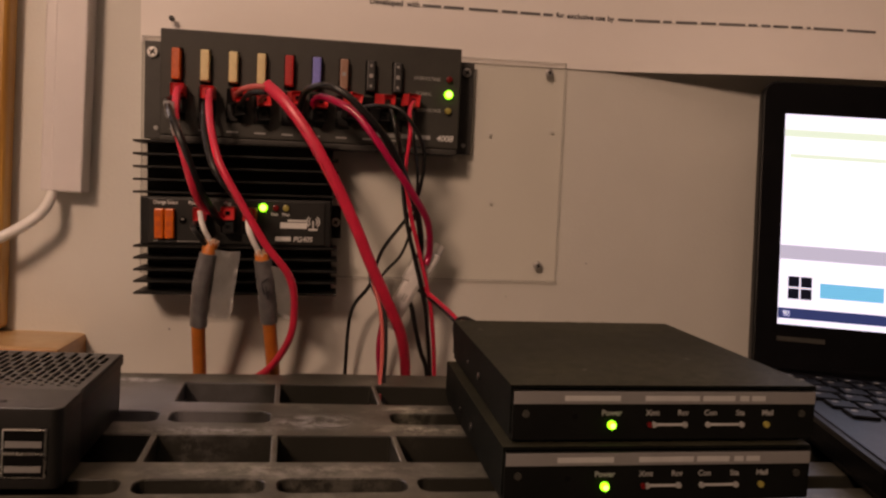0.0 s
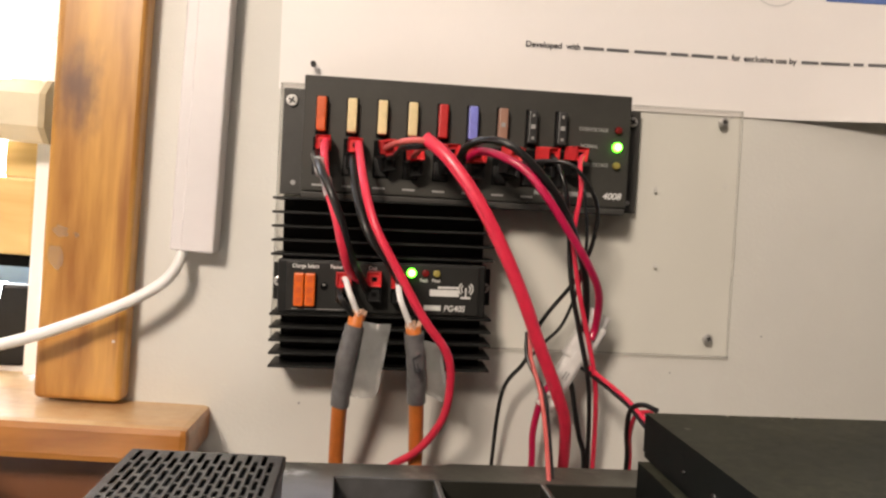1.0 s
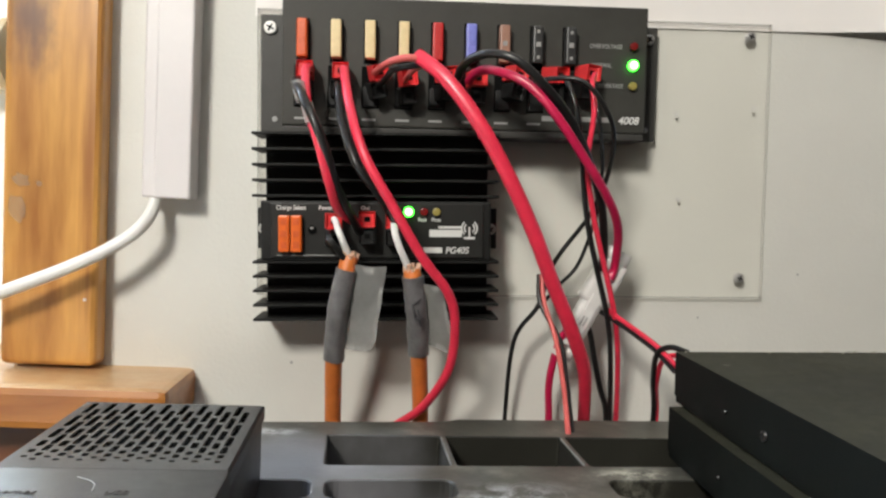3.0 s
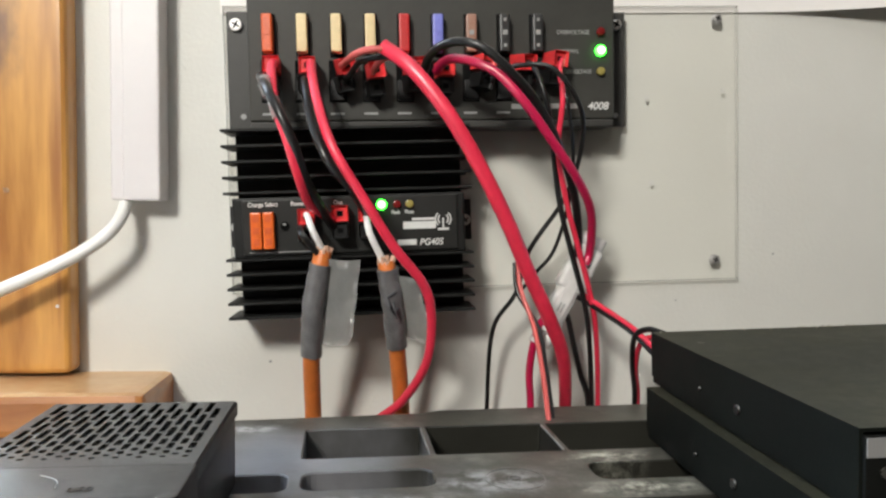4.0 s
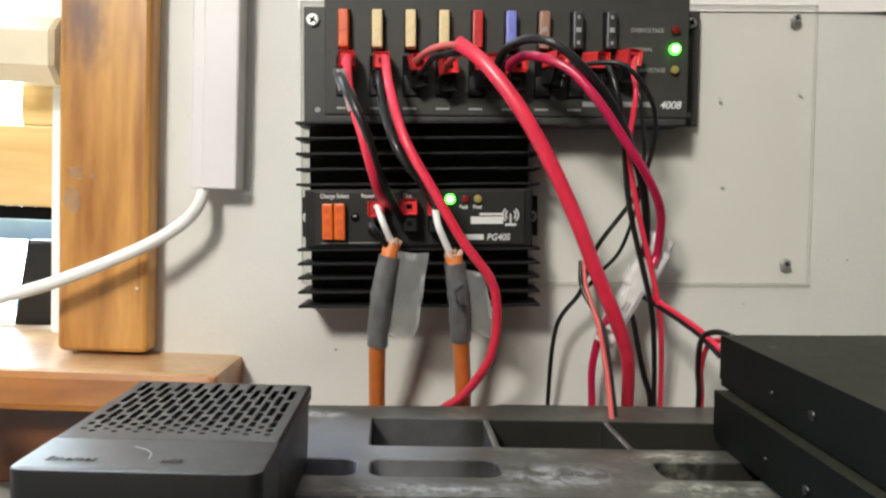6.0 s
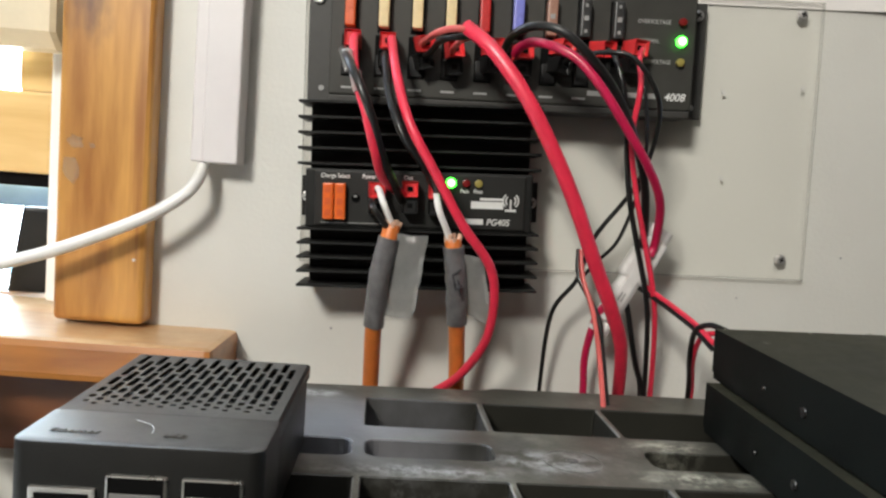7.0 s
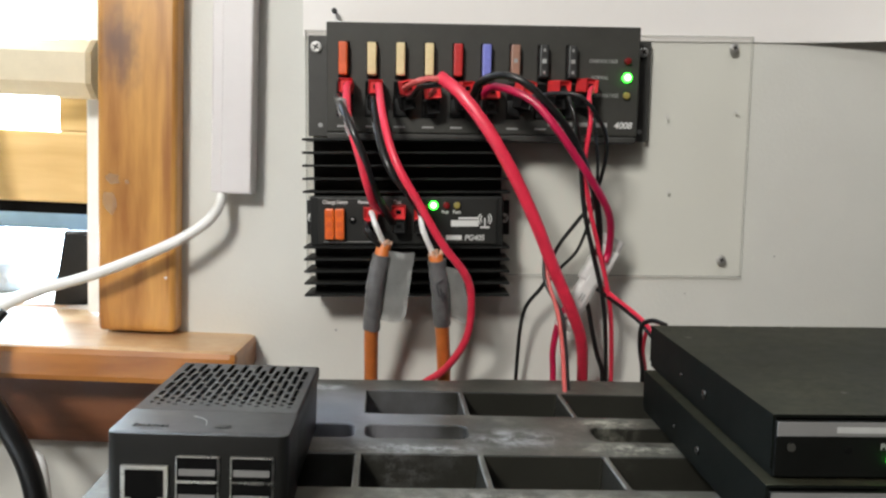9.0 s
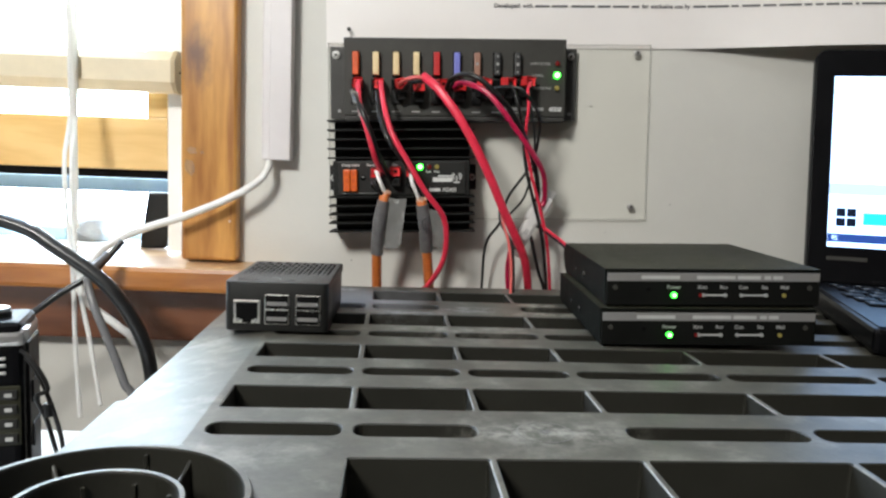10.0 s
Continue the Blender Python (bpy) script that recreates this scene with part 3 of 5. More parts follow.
part("tilt_wand", tube([(-0.420, 0.600, 1.3), (-0.414, 0.596, 1.0), (-0.408, 0.585, 0.86), (-0.402, 0.572, 0.835)], 0.0036, 8), M_CORD, blind, "white plastic blind wand")

# loose things on the outer ledge, seen through the raised sash
bag = bmesh.new()
add_box(bag, -0.013, 0.013, -0.006, 0.006, 0, 0.056, 0.003)
for v in bag.verts:
    v.co.x += 0.006 * math.sin(v.co.z * 60) + v.co.z * 0.2
    v.co.y += 0.003 * math.sin(v.co.z * 90 + v.co.x * 60)
tagged(part("window_latch", bag, M_BLACK), "black rubber latch strap standing on the window ledge", "latch").matrix_world = pose(-0.372, 0.672, 0.8065)
ledge = structure("outer_ledge", box(-1.02, -0.3460, 0.670, 0.80, 0.795, 0.8062), M_VINYL, "white outer window ledge", "window ledge")
cl = bmesh.new()
bmesh.ops.create_icosphere(cl, subdivisions=3, radius=0.018)
for v in cl.verts:
    n = noise.noise(v.co * 90)
    v.co *= 1 + 0.35 * n
    v.co.z = max(v.co.z * 0.8, -0.010)
    v.co.x *= 1.3
smooth(tagged(part("cloth", cl, M_GREYBAG), "crumpled grey cloth on the window ledge", "cloth")).matrix_world = pose(-0.452, 0.72, 0.8165)
for x, y, w, h in ((-0.41, 0.75, 0.03, 0.010), (-0.50, 0.73, 0.045, 0.014), (-0.56, 0.75, 0.03, 0.02)):
    tagged(part("plastic_scrap", box(-w / 2, w / 2, -0.012, 0.012, 0, h, 0.002), M_PALEBLUE), "pale blue plastic scrap on the window ledge", "scrap", "scraps on the ledge").matrix_world = pose(x, y, 0.8064, 0, 0, 20 * x)

# wall duct
duct = root("cable_duct", pose(0, 0, 0), "white plastic cable duct running down the wall", "cable duct")
part("cover", box(-0.2390, -0.2203, 0.5825, WALL_Y, 0.8982, 1.9, 0.0014, 3), M_WHITE, duct)
side = box(-0.2450, -0.2374, 0.5831, WALL_Y, 0.8984, 1.9, 0.0014, 3)
part("base", side, M_WHITE, duct)
tagged(part("white_cable", tube([(-0.2385, 0.5885, 0.92), (-0.239, 0.587, 0.897), (-0.2422, 0.5777, 0.884), (-0.2549, 0.5733, 0.8727), (-0.2758, 0.5693, 0.8612), (-0.3076, 0.5653, 0.8473), (-0.3398, 0.5603, 0.8361), (-0.3655, 0.5553, 0.8224), (-0.3734, 0.5391, 0.8099), (-0.3810, 0.535, 0.7900), (-0.3720, 0.537, 0.7730), (-0.3540, 0.540, 0.7580), (-0.3380, 0.540, 0.7430), (-0.3260, 0.540, 0.7050), (-0.3220, 0.540, 0.4), (-0.3220, 0.540, 0.005)], 0.0033), M_WHTWIRE), "white round cable hanging from the wall duct", "cable")
smooth(bpy.data.objects["white_cable"])


# ---- poster ----
def on_poster(x, z):
    """How far the poster stands off the wall at a place on it."""
    curl = max(0.0, x - 0.10)
    return WALL_Y - 0.0012 - 0.036 * (1 - math.exp(-(curl / 0.12) ** 2)) * max(0.0, 1.0 - z / 0.12) ** 1.5


poster = root("poster", pose(0, 0, 1.0045, 0, -2.0, 0), "large white paper poster with small print, lower edge curling", "poster")
bm = bmesh.new()
nx, nz = 48, 20
grid = [[bm.verts.new((-0.193 + 1.0 * i / nx, on_poster(-0.193 + 1.0 * i / nx, 0.5 * (j / nz) ** 1.6), 0.5 * (j / nz) ** 1.6)) for j in range(nz + 1)] for i in range(nx + 1)]
for i in range(nx):
    for j in range(nz):
        bm.faces.new((grid[i][j], grid[i + 1][j], grid[i + 1][j + 1], grid[i][j + 1]))
smooth(part("sheet", bm, M_PAPER, poster))


def poster_bar(x0, x1, z0, z1, material=M_INK, name="print_bar", lift=0.0004):
    b = bmesh.new()
    n = max(1, int((x1 - x0) / 0.02))
    for i in range(n):
        a, c = x0 + (x1 - x0) * i / n, x0 + (x1 - x0) * (i + 1) / n
        quad(b, [(x, on_poster(x, z) - lift, z) for x, z in ((a, z0), (c, z0), (c, z1), (a, z1))])
    return part(name, b, material, poster)


TX, TZ, PER = -0.047, 0.0345, 0.223 / 631.0
for word, a, b in (("Developed", 937, 1000), ("with", 1008, 1032), ("for", 1302, 1318), ("exclusive", 1324, 1378), ("use", 1382, 1402), ("by", 1406, 1420)):
    w = letters("print_word", word, 0.0050, Matrix.Identity(4), M_INK, poster)
    wide = max(v.co.x for v in w.data.vertices)
    x0, x1 = TX + (a - 937) * PER, TX + (b - 937) * PER
    w.data.transform(Matrix.Translation((x0, on_poster(x0, TZ) - 0.0006, TZ)) @ TO_FRONT @ Matrix.Diagonal(((x1 - x0) / wide, 1, 1, 1)))
for a, b in ((1038, 1074), (1079, 1118), (1128, 1185), (1193, 1224), (1230, 1270), (1276, 1295), (1428, 1458), (1462, 1512), (1518, 1535), (1543, 1585), (1592, 1622), (1628, 1680), (1686, 1704), (1712, 1730), (1736, 1766), (1772, 1796), (1804, 1812), (1818, 1880), (1888, 1950)):
    poster_bar(TX + (a - 937) * PER, TX + (b - 937) * PER, TZ + 0.0004, TZ + 0.0022, M_FADEINK)
ring = bmesh.new()
for i in range(40):
    a, b = 2 * math.pi * i / 40, 2 * math.pi * (i + 1) / 40
    quad(ring, [(0.108 + r * math.cos(t), on_poster(0.108, 0.08) - 0.0004, 0.0865 + r * math.sin(t)) for r, t in ((0.0165, a), (0.0165, b), (0.0172, b), (0.0172, a))])
part("seal_outline", ring, M_GREYINK, poster, "thin grey printed circle")
poster_bar(0.140, 0.40, 0.0745, 0.14, M_BLUEINK, "blue_panel")
pin = root("push_pin", pose(-0.173, WALL_Y, 1.013), "small dark push pin holding the poster", "pin")
part("head", cyl(0.0017, 0.004, pose(0, -0.0075, 0, 90), 12, 0.0004), M_BLACK, pin)
part("shaft", cyl(0.0007, 0.007, pose(0, -0.0035, 0, 90), 8), M_STEEL, pin)

# ---- clear mounting plate ----
plate = root("mounting_plate", pose(-0.048, WALL_Y, 0.9295, 0, -1.9, 0), "clear acrylic mounting plate screwed to the wall", "plate")
PW, PH = 0.141, 0.0765
sheet = part("sheet", box(-PW + 0.0005, PW - 0.0005, -0.0045, -0.0018, -PH + 0.0005, PH - 0.0005), M_ACRYL, plate)
sheet.visible_shadow = False
for x0, x1, z0, z1 in ((-PW, PW, PH - 0.0003, PH), (-PW, PW, -PH, -PH + 0.0005), (-PW, -PW + 0.0005, -PH, PH), (PW - 0.0005, PW, -PH, PH)):
    part("cut_edge", box(x0, x1, -0.0045, -0.0018, z0, z1), M_EDGE, plate)
for x, z in ((0.088, 0.026), (0.0905, -0.021), (0.0345, -0.019), (0.132, 0.03)):
    part("drill_hole", cyl(0.0010, 0.0004, pose(x, -0.0048, z, 90), 12), M_GREYINK, plate)


def screw(parent, x, y, z, r=0.0032, turn=30):
    h = part("screw", cyl(r, 0.0024, pose(x, y, z, 90), 18, 0.0008), M_STEEL, parent, "zinc cross-head screw")
    s = bmesh.new()
    for k in (0, 90):
        add_box(s, -r * 0.62, r * 0.62, -0.0003, 0.0003, -r * 0.13, r * 0.13, m=Matrix.Translation((x, y - 0.00125, z)) @ pose(0, 0, 0, 0, turn + k, 0))
    part("cross_slot", s, M_HOLE, h)
    return h


for x, z in ((0.1285, 0.069), (0.127, -0.065)):
    screw(plate, x, -0.0057, z, 0.0026, 20)
    part("washer", cyl(0.0031, 0.0008, pose(x, -0.0049, z, 90), 18), M_STEEL, plate)


# ---- power connectors ----
def housing(material, name, parent, m):
    """A square connector housing whose open mouth faces -y."""
    b = box(-0.0039, 0.0039, -0.0138, 0.0, -0.0039, 0.0039)
    mouth = [f for f in b.faces if f.calc_center_median().y < -0.0137]
    bmesh.ops.inset_region(b, faces=mouth, thickness=0.0010)
    bmesh.ops.translate(b, verts=mouth[0].verts[:], vec=(0, 0.0024, 0))
    bmesh.ops.bevel(b, geom=[e for e in b.edges if len(e.link_faces) == 2 and e.calc_face_angle(0) > 1.2], offset=0.0003, segments=1, affect='EDGES')
    h = part(name, b, material, parent)
    h.matrix_basis = m
    part("contact", box(-0.0014, 0.0014, -0.0119, -0.0114, -0.0012, 0.0012, 0.0001), M_HOLE, h)
    return h


# ---- fused power strip ----
strip = root("power_strip", pose(-0.081, WALL_Y, 0.9715, 0, -1.7, 0), "charcoal metal fused power distribution strip screwed to the clear plate", "power strip")
part("flange", box(-0.107, 0.107, -0.0072, -0.0048, -0.0325, 0.0295, 0.0006), M_FLANGE, strip)
bm = bmesh.new()
add_box(bm, -0.0930, 0.0945, -0.0280, -0.0074, -0.0305, 0.0342, 0.0009)
part("cover", bm, M_RRCASE, strip, "charcoal powder-coated cover")
part("lower_lip", box(-0.0925, 0.0935, -0.0290, -0.0080, -0.0345, -0.0309, 0.0008), M_FLANGE, strip)
screw(strip, -0.1020, -0.0082, 0.0222, 0.0035)
screw(strip, 0.1018, -0.0082, 0.0225, 0.0030)
for x, z in ((-0.0995, -0.0255), (0.1015, -0.0265)):
    part("rivet", cyl(0.0015, 0.001, pose(x, -0.0074, z, 90), 12), M_DIMPRINT, strip)
FX = [-0.0825 + 0.01695 * i for i in range(9)]
for x, fm in zip(FX, (M_F_RUST, M_F_TAN, M_F_TAN, M_F_TAN, M_F_RED, M_F_BLUE, M_F_BROWN, M_F_DARK, M_F_DARK)):
    fuse = part("blade_fuse", box(x - 0.0026, x + 0.0026, -0.0345, -0.0275, 0.0030, 0.0218, 0.0009), fm, strip)
    part("rating_mark", box(x - 0.0012, x + 0.0012, -0.0348, -0.0344, 0.0112, 0.0136, 0.0001), M_DIMPRINT if fm in (M_F_DARK, M_F_BROWN) else fm, fuse)
    for z in (0.0060, 0.0188):
        part("test_point", box(x - 0.0007, x + 0.0007, -0.0347, -0.0344, z - 0.0008, z + 0.0008), M_DIMPRINT if fm is M_F_DARK else fm, fuse)
    part("fuse_slot", box(x - 0.0034, x + 0.0034, -0.02835, -0.0279, 0.0012, 0.0228, 0.0001), M_HOLE, strip)
    part("port_slot", box(x - 0.0043, x + 0.0043, -0.02835, -0.0279, -0.0212, -0.0002, 0.0001), M_HOLE, strip)
    part("black_port", box(x - 0.0036, x + 0.0036, -0.0300, -0.0270, -0.0205, -0.0105, 0.0006), M_BLACK, strip)
for i, (dx, dz, tilt, yaw, roll) in enumerate(((0.0022, -0.004, 0, 4, 0), (0.0030, -0.0045, 0, 3, 0), (0.0030, -0.003, 8, 24, -14), (0.0012, -0.006, 4, 16, -8), (0.0030, -0.0035, 5, 30, -6), (0.0020, -0.006, 0, 18, 0), (0.0045, -0.0025, 5, 38, 12), (0.0080, -0.0015, 8, 44, -4), (0.0085, -0.001, 4, 30, 4))):
    housing(M_RED, "red_plug", strip, pose(FX[i] + dx * 0.8, -0.0275, dz, tilt, roll, yaw * 0.55))
    housing(M_BLACK, "black_plug", strip, pose(FX[i] + dx * 0.5, -0.0265, dz - 0.0087, tilt, roll, yaw * 0.55))
for z, lm, nm in ((0.0140, M_LED_R, "red_lamp"), (0.0043, M_LED_G, "green_lamp"), (-0.0063, M_LED_Y, "yellow_lamp")):
    r = 0.0028 if lm is M_LED_G else 0.0022
    o = smooth(part(nm, cyl(r, 0.003, pose(0.0868, -0.0292, z, 90), 18, 0.0010), lm, strip, "lit green indicator" if lm is M_LED_G else ""))
    if lm is M_LED_G:
        part("lamp_core", cyl(0.0019, 0.0005, pose(0.0868, -0.0309, z, 90), 16), M_LED_CORE, o)
front_text("legend_over", "OVERVOLTAGE", 0.0030, 0.0640, -0.0284, 0.0128, M_DIMPRINT, strip, squeeze=0.82)
front_text("legend_normal", "NORMAL", 0.0030, 0.0655, -0.0284, 0.0031, M_DIMPRINT, strip, squeeze=0.82)
front_text("legend_under", "UNDERVOLTAGE", 0.0030, 0.0640, -0.0284, -0.0073, M_DIMPRINT, strip, squeeze=0.78)
front_text("model_number", "4008", 0.0054, 0.0800, -0.0284, -0.0258, M_PRINT, strip, slant=0.2)
for a, b in ((0.040, 0.055), (0.057, 0.076)):
    part("name_bar", box(a, b, -0.0284, -0.0281, -0.0252, -0.0226), M_DIMPRINT, strip)
for i in range(9):
    part("port_legend", box(FX[i] - 0.004, FX[i] + 0.003, -0.0284, -0.0281, -0.0275, -0.0264), M_DIMPRINT, strip)

# ---- battery gate with heat-sink fins ----
gate = root("battery_charger", pose(-0.1225, WALL_Y, 0.8885, 0, -2.5, 0), "black finned battery backup charger fixed under the power strip", "charger")
part("body", box(-0.0585, 0.0585, -0.0150, -0.0048, -0.0460, 0.0470, 0.0008), M_HEAT, gate)
for z in (0.0472, 0.0394, 0.0316, 0.0238, 0.0160, -0.0174, -0.0247, -0.0320, -0.0393, -0.0466):
    part("fin", box(-0.0622, 0.0622, -0.0348, -0.0060, z - 0.0007, z + 0.0007, 0.0003, 1), M_HEAT, gate)
part("panel_block", box(-0.0580, 0.0580, -0.0346, -0.0145, -0.0165, 0.0135, 0.0010), M_HEAT, gate)
face = part("front_panel", box(-0.0530, 0.0540, -0.0358, -0.0350, -0.0150, 0.0123, 0.0004), M_PANEL, gate, "glossy black label panel")
for x in (-0.0608, 0.0610):
    part("ear", box(x - 0.0035, x + 0.0035, -0.0075, -0.0048, -0.012, 0.010, 0.0006), M_HEAT, gate)
    screw(gate, x, -0.0085, -0.0012, 0.0030, 60)
for x in (-0.0458, -0.0398):
    f = part("orange_fuse", box(x - 0.0027, x + 0.0027, -0.0405, -0.0355, -0.0120, 0.0062, 0.0008), M_F_ORANGE, gate)
    for z in (-0.0085, -0.0029, 0.0030):
        part("fuse_window", box(x - 0.0014, x + 0.0014, -0.0408, -0.0404, z - 0.0016, z + 0.0016), M_F_RUST, f)
k = part("trim_screw", cyl(0.0022, 0.0010, pose(-0.0322, -0.0361, -0.0010, 90), 16), M_HOLE, gate)
part("screw_slot", box(-0.0332, -0.0316, -0.0368, -0.0365, -0.0006, 0.0004), M_DIMPRINT, k)
for x, z, yaw in ((-0.0225, 0.0035, 8), (-0.0045, 0.0045, 0), (0.0085, 0.0040, 0)):
    housing(M_RED, "red_plug", gate, pose(x, -0.0330, z, 0, 0, yaw))
    housing(M_BLACK, "black_plug", gate, pose(x, -0.0330, z - 0.0083, 0, 0, yaw))
for x, lm, nm in ((0.0160, M_LED_G, "green_lamp"), (0.0237, M_LED_R, "red_lamp"), (0.0300, M_LED_Y, "yellow_lamp")):
    o = smooth(part(nm, cyl(0.0026 if lm is M_LED_G else 0.0021, 0.0025, pose(x, -0.0368, 0.0082, 90), 18, 0.0009), lm, gate, "lit green indicator" if lm is M_LED_G else ""))
    if lm is M_LED_G:
        part("lamp_core", cyl(0.0017, 0.0005, pose(x, -0.0382, 0.0082, 90), 16), M_LED_CORE, o)
front_text("legend_charge", "Charge Select", 0.0031, -0.0500, -0.0361, 0.0090, M_PRINT, gate, squeeze=0.84)
front_text("legend_power", "Power Supply", 0.0031, -0.0290, -0.0361, 0.0090, M_PRINT, gate, squeeze=0.84)
front_text("legend_out", "Out", 0.0031, -0.0080, -0.0361, 0.0090, M_PRINT, gate, squeeze=0.9)
front_text("legend_peak", "Peak", 0.0027, 0.0208, -0.0361, 0.0033, M_PRINT, gate, squeeze=0.85)
front_text("legend_float", "Float", 0.0027, 0.0276, -0.0361, 0.0033, M_PRINT, gate, squeeze=0.85)
bm = box(0.0265, 0.0430, -0.0362, -0.0358, -0.0045, -0.0008)
add_box(bm, 0.0310, 0.0430, -0.0362, -0.0358, -0.0002, 0.0010)
add_box(bm, 0.0464, 0.0472, -0.0362, -0.0358, -0.0050, 0.0006)
add_box(bm, 0.0440, 0.0496, -0.0362, -0.0358, -0.0056, -0.0044)
part("maker_mark", bm, M_PRINT, gate, "white maker mark with a mast")
for r in (0.0022, 0.0036):
    for sgn in (-1, 1):
        arc = bmesh.new()
        for i in range(6):
            a, b = radians(-50 + 100 * i / 6), radians(-50 + 100 * (i + 1) / 6)
            quad(arc, [(0.0468 + sgn * q * math.cos(t), -0.0362, 0.0000 + q * math.sin(t)) for q, t in ((r, a), (r, b), (r + 0.0007, b), (r + 0.0007, a))])
        part("mark_arc", arc, M_PRINT, gate)
front_text("model_number", "PG40S", 0.0046, 0.0345, -0.0361, -0.0128, M_PRINT, gate, squeeze=0.95, slant=0.2)
part("name_bar", box(0.0235, 0.0330, -0.0361, -0.0358, -0.0126, -0.0098), M_PRINT, gate)
part("rule_line", box(-0.0500, -0.0150, -0.0361, -0.0358, -0.0140, -0.0136), M_DIMPRINT, gate)


# ---- wiring ----
def wire(name, pts, r, material, label, flat=1.0):
    return smooth(tagged(part(name, tube(pts, r, flat=flat), material), label, "wire", "wires on the wall"), 60)


wire("red_wire", [(-0.159, 0.562, 0.966), (-0.1595, 0.552, 0.962), (-0.156, 0.535, 0.944), (-0.149, 0.525, 0.926), (-0.144, 0.528, 0.909), (-0.140, 0.540, 0.897), (-0.131, 0.556, 0.890), (-0.129, 0.562, 0.890)], 0.0023, M_REDWIRE, "thick red wire looping from power strip to charger")
wire("black_wire", [(-0.1625, 0.562, 0.957), (-0.1640, 0.549, 0.957), (-0.1595, 0.533, 0.950), (-0.1525, 0.524, 0.938), (-0.1460, 0.5235, 0.924), (-0.1405, 0.531, 0.907), (-0.132, 0.552, 0.889), (-0.130, 0.560, 0.886)], 0.0022, M_BLKWIRE, "glossy black wire looping from power strip to charger")
pair = bpy.data.objects["red_wire"]
for at, size in (((-0.1600, 0.5375, 0.9505), 0.0030), ((-0.1545, 0.5290, 0.9400), 0.0029)):
    x, y, z = at
    film = tube([(x - 0.0010, y + 0.002, z + 0.0040), (x, y, z), (x + 0.0016, y - 0.001, z - 0.0045)], size, 12, 4)
    for v in film.verts:
        v.co += Vector((noise.noise(v.co * 900), noise.noise(v.co * 900 + Vector((5, 0, 0))), 0)) * 0.0004
    smooth(part("tape_wrap", film, M_FLAP, pair, "clear tape wrapped round the wire"), 60)
wire("red_wire", [(-0.142, 0.562, 0.966), (-0.141, 0.552, 0.963), (-0.137, 0.535, 0.946), (-0.129, 0.522, 0.923), (-0.115, 0.520, 0.900), (-0.101, 0.522, 0.878), (-0.087, 0.528, 0.860), (-0.083, 0.535, 0.842), (-0.085, 0.545, 0.820), (-0.096, 0.561, 0.798), (-0.112, 0.578, 0.780), (-0.122, 0.584, 0.755)], 0.0023, M_REDWIRE, "thick red wire curving down behind the shelf")
wire("black_wire", [(-0.145, 0.562, 0.958), (-0.144, 0.553, 0.955), (-0.140, 0.540, 0.937), (-0.132, 0.530, 0.918), (-0.120, 0.534, 0.903), (-0.1135, 0.552, 0.892), (-0.1135, 0.562, 0.886)], 0.0021, M_BLKWIRE, "black wire running beside a thick red wire")
wire("red_flat_cable", [(-0.107, 0.535, 0.970), (-0.094, 0.527, 0.959), (-0.078, 0.522, 0.939), (-0.063, 0.522, 0.915), (-0.050, 0.525, 0.891), (-0.039, 0.530, 0.868), (-0.026, 0.538, 0.843), (-0.016, 0.550, 0.822), (-0.010, 0.568, 0.794), (-0.009, 0.577, 0.765)], 0.0035, M_REDWIRE, "wide red jacketed twin cable sweeping down the wall", 0.62)
wire("red_lead", [(-0.127, 0.561, 0.965), (-0.124, 0.553, 0.966), (-0.119, 0.540, 0.967), (-0.112, 0.534, 0.968), (-0.105, 0.534, 0.968)], 0.0017, M_SALMON, "short red lead out of a plug")
wire("black_lead", [(-0.125, 0.561, 0.959), (-0.122, 0.553, 0.960), (-0.118, 0.545, 0.964), (-0.112, 0.540, 0.965), (-0.104, 0.537, 0.966)], 0.0015, M_BLKWIRE, "short black lead out of a plug")
wire("red_lead", [(-0.1115, 0.560, 0.962), (-0.111, 0.552, 0.962), (-0.108, 0.545, 0.965), (-0.103, 0.537, 0.966)], 0.0015, M_SALMON, "short red lead out of a plug")
wire("crimson_wire", [(-0.080, 0.562, 0.964), (-0.078, 0.553, 0.966), (-0.074, 0.540, 0.966), (-0.066, 0.530, 0.963), (-0.055, 0.525, 0.957), (-0.043, 0.522, 0.944), (-0.030, 0.525, 0.928), (-0.016, 0.532, 0.911), (-0.005, 0.545, 0.895), (-0.001, 0.559, 0.876), (-0.003, 0.560, 0.868)], 0.0022, M_MAGWIRE, "crimson wire arching down into a white connector")
wire("black_wire", [(-0.088, 0.562, 0.958), (-0.087, 0.552, 0.962), (-0.084, 0.538, 0.968), (-0.075, 0.528, 0.971), (-0.063, 0.522, 0.968), (-0.049, 0.522, 0.957), (-0.035, 0.528, 0.943), (-0.023, 0.535, 0.924), (-0.013, 0.547, 0.904), (-0.007, 0.560, 0.884), (-0.007, 0.562, 0.872)], 0.0021, M_BLKWIRE, "black wire arching down into a white connector")
wire("thin_black_wire", [(-0.055, 0.562, 0.962), (-0.052, 0.552, 0.963), (-0.040, 0.540, 0.964), (-0.028, 0.535, 0.962), (-0.017, 0.535, 0.950), (-0.011, 0.540, 0.937), (-0.011, 0.550, 0.917), (-0.016, 0.560, 0.899), (-0.031, 0.565, 0.875), (-0.037, 0.570, 0.852), (-0.048, 0.575, 0.832), (-0.049, 0.585, 0.79), (-0.048, 0.588, 0.76)], 0.0012, M_BLKWIRE, "thin black wire looping down the wall")
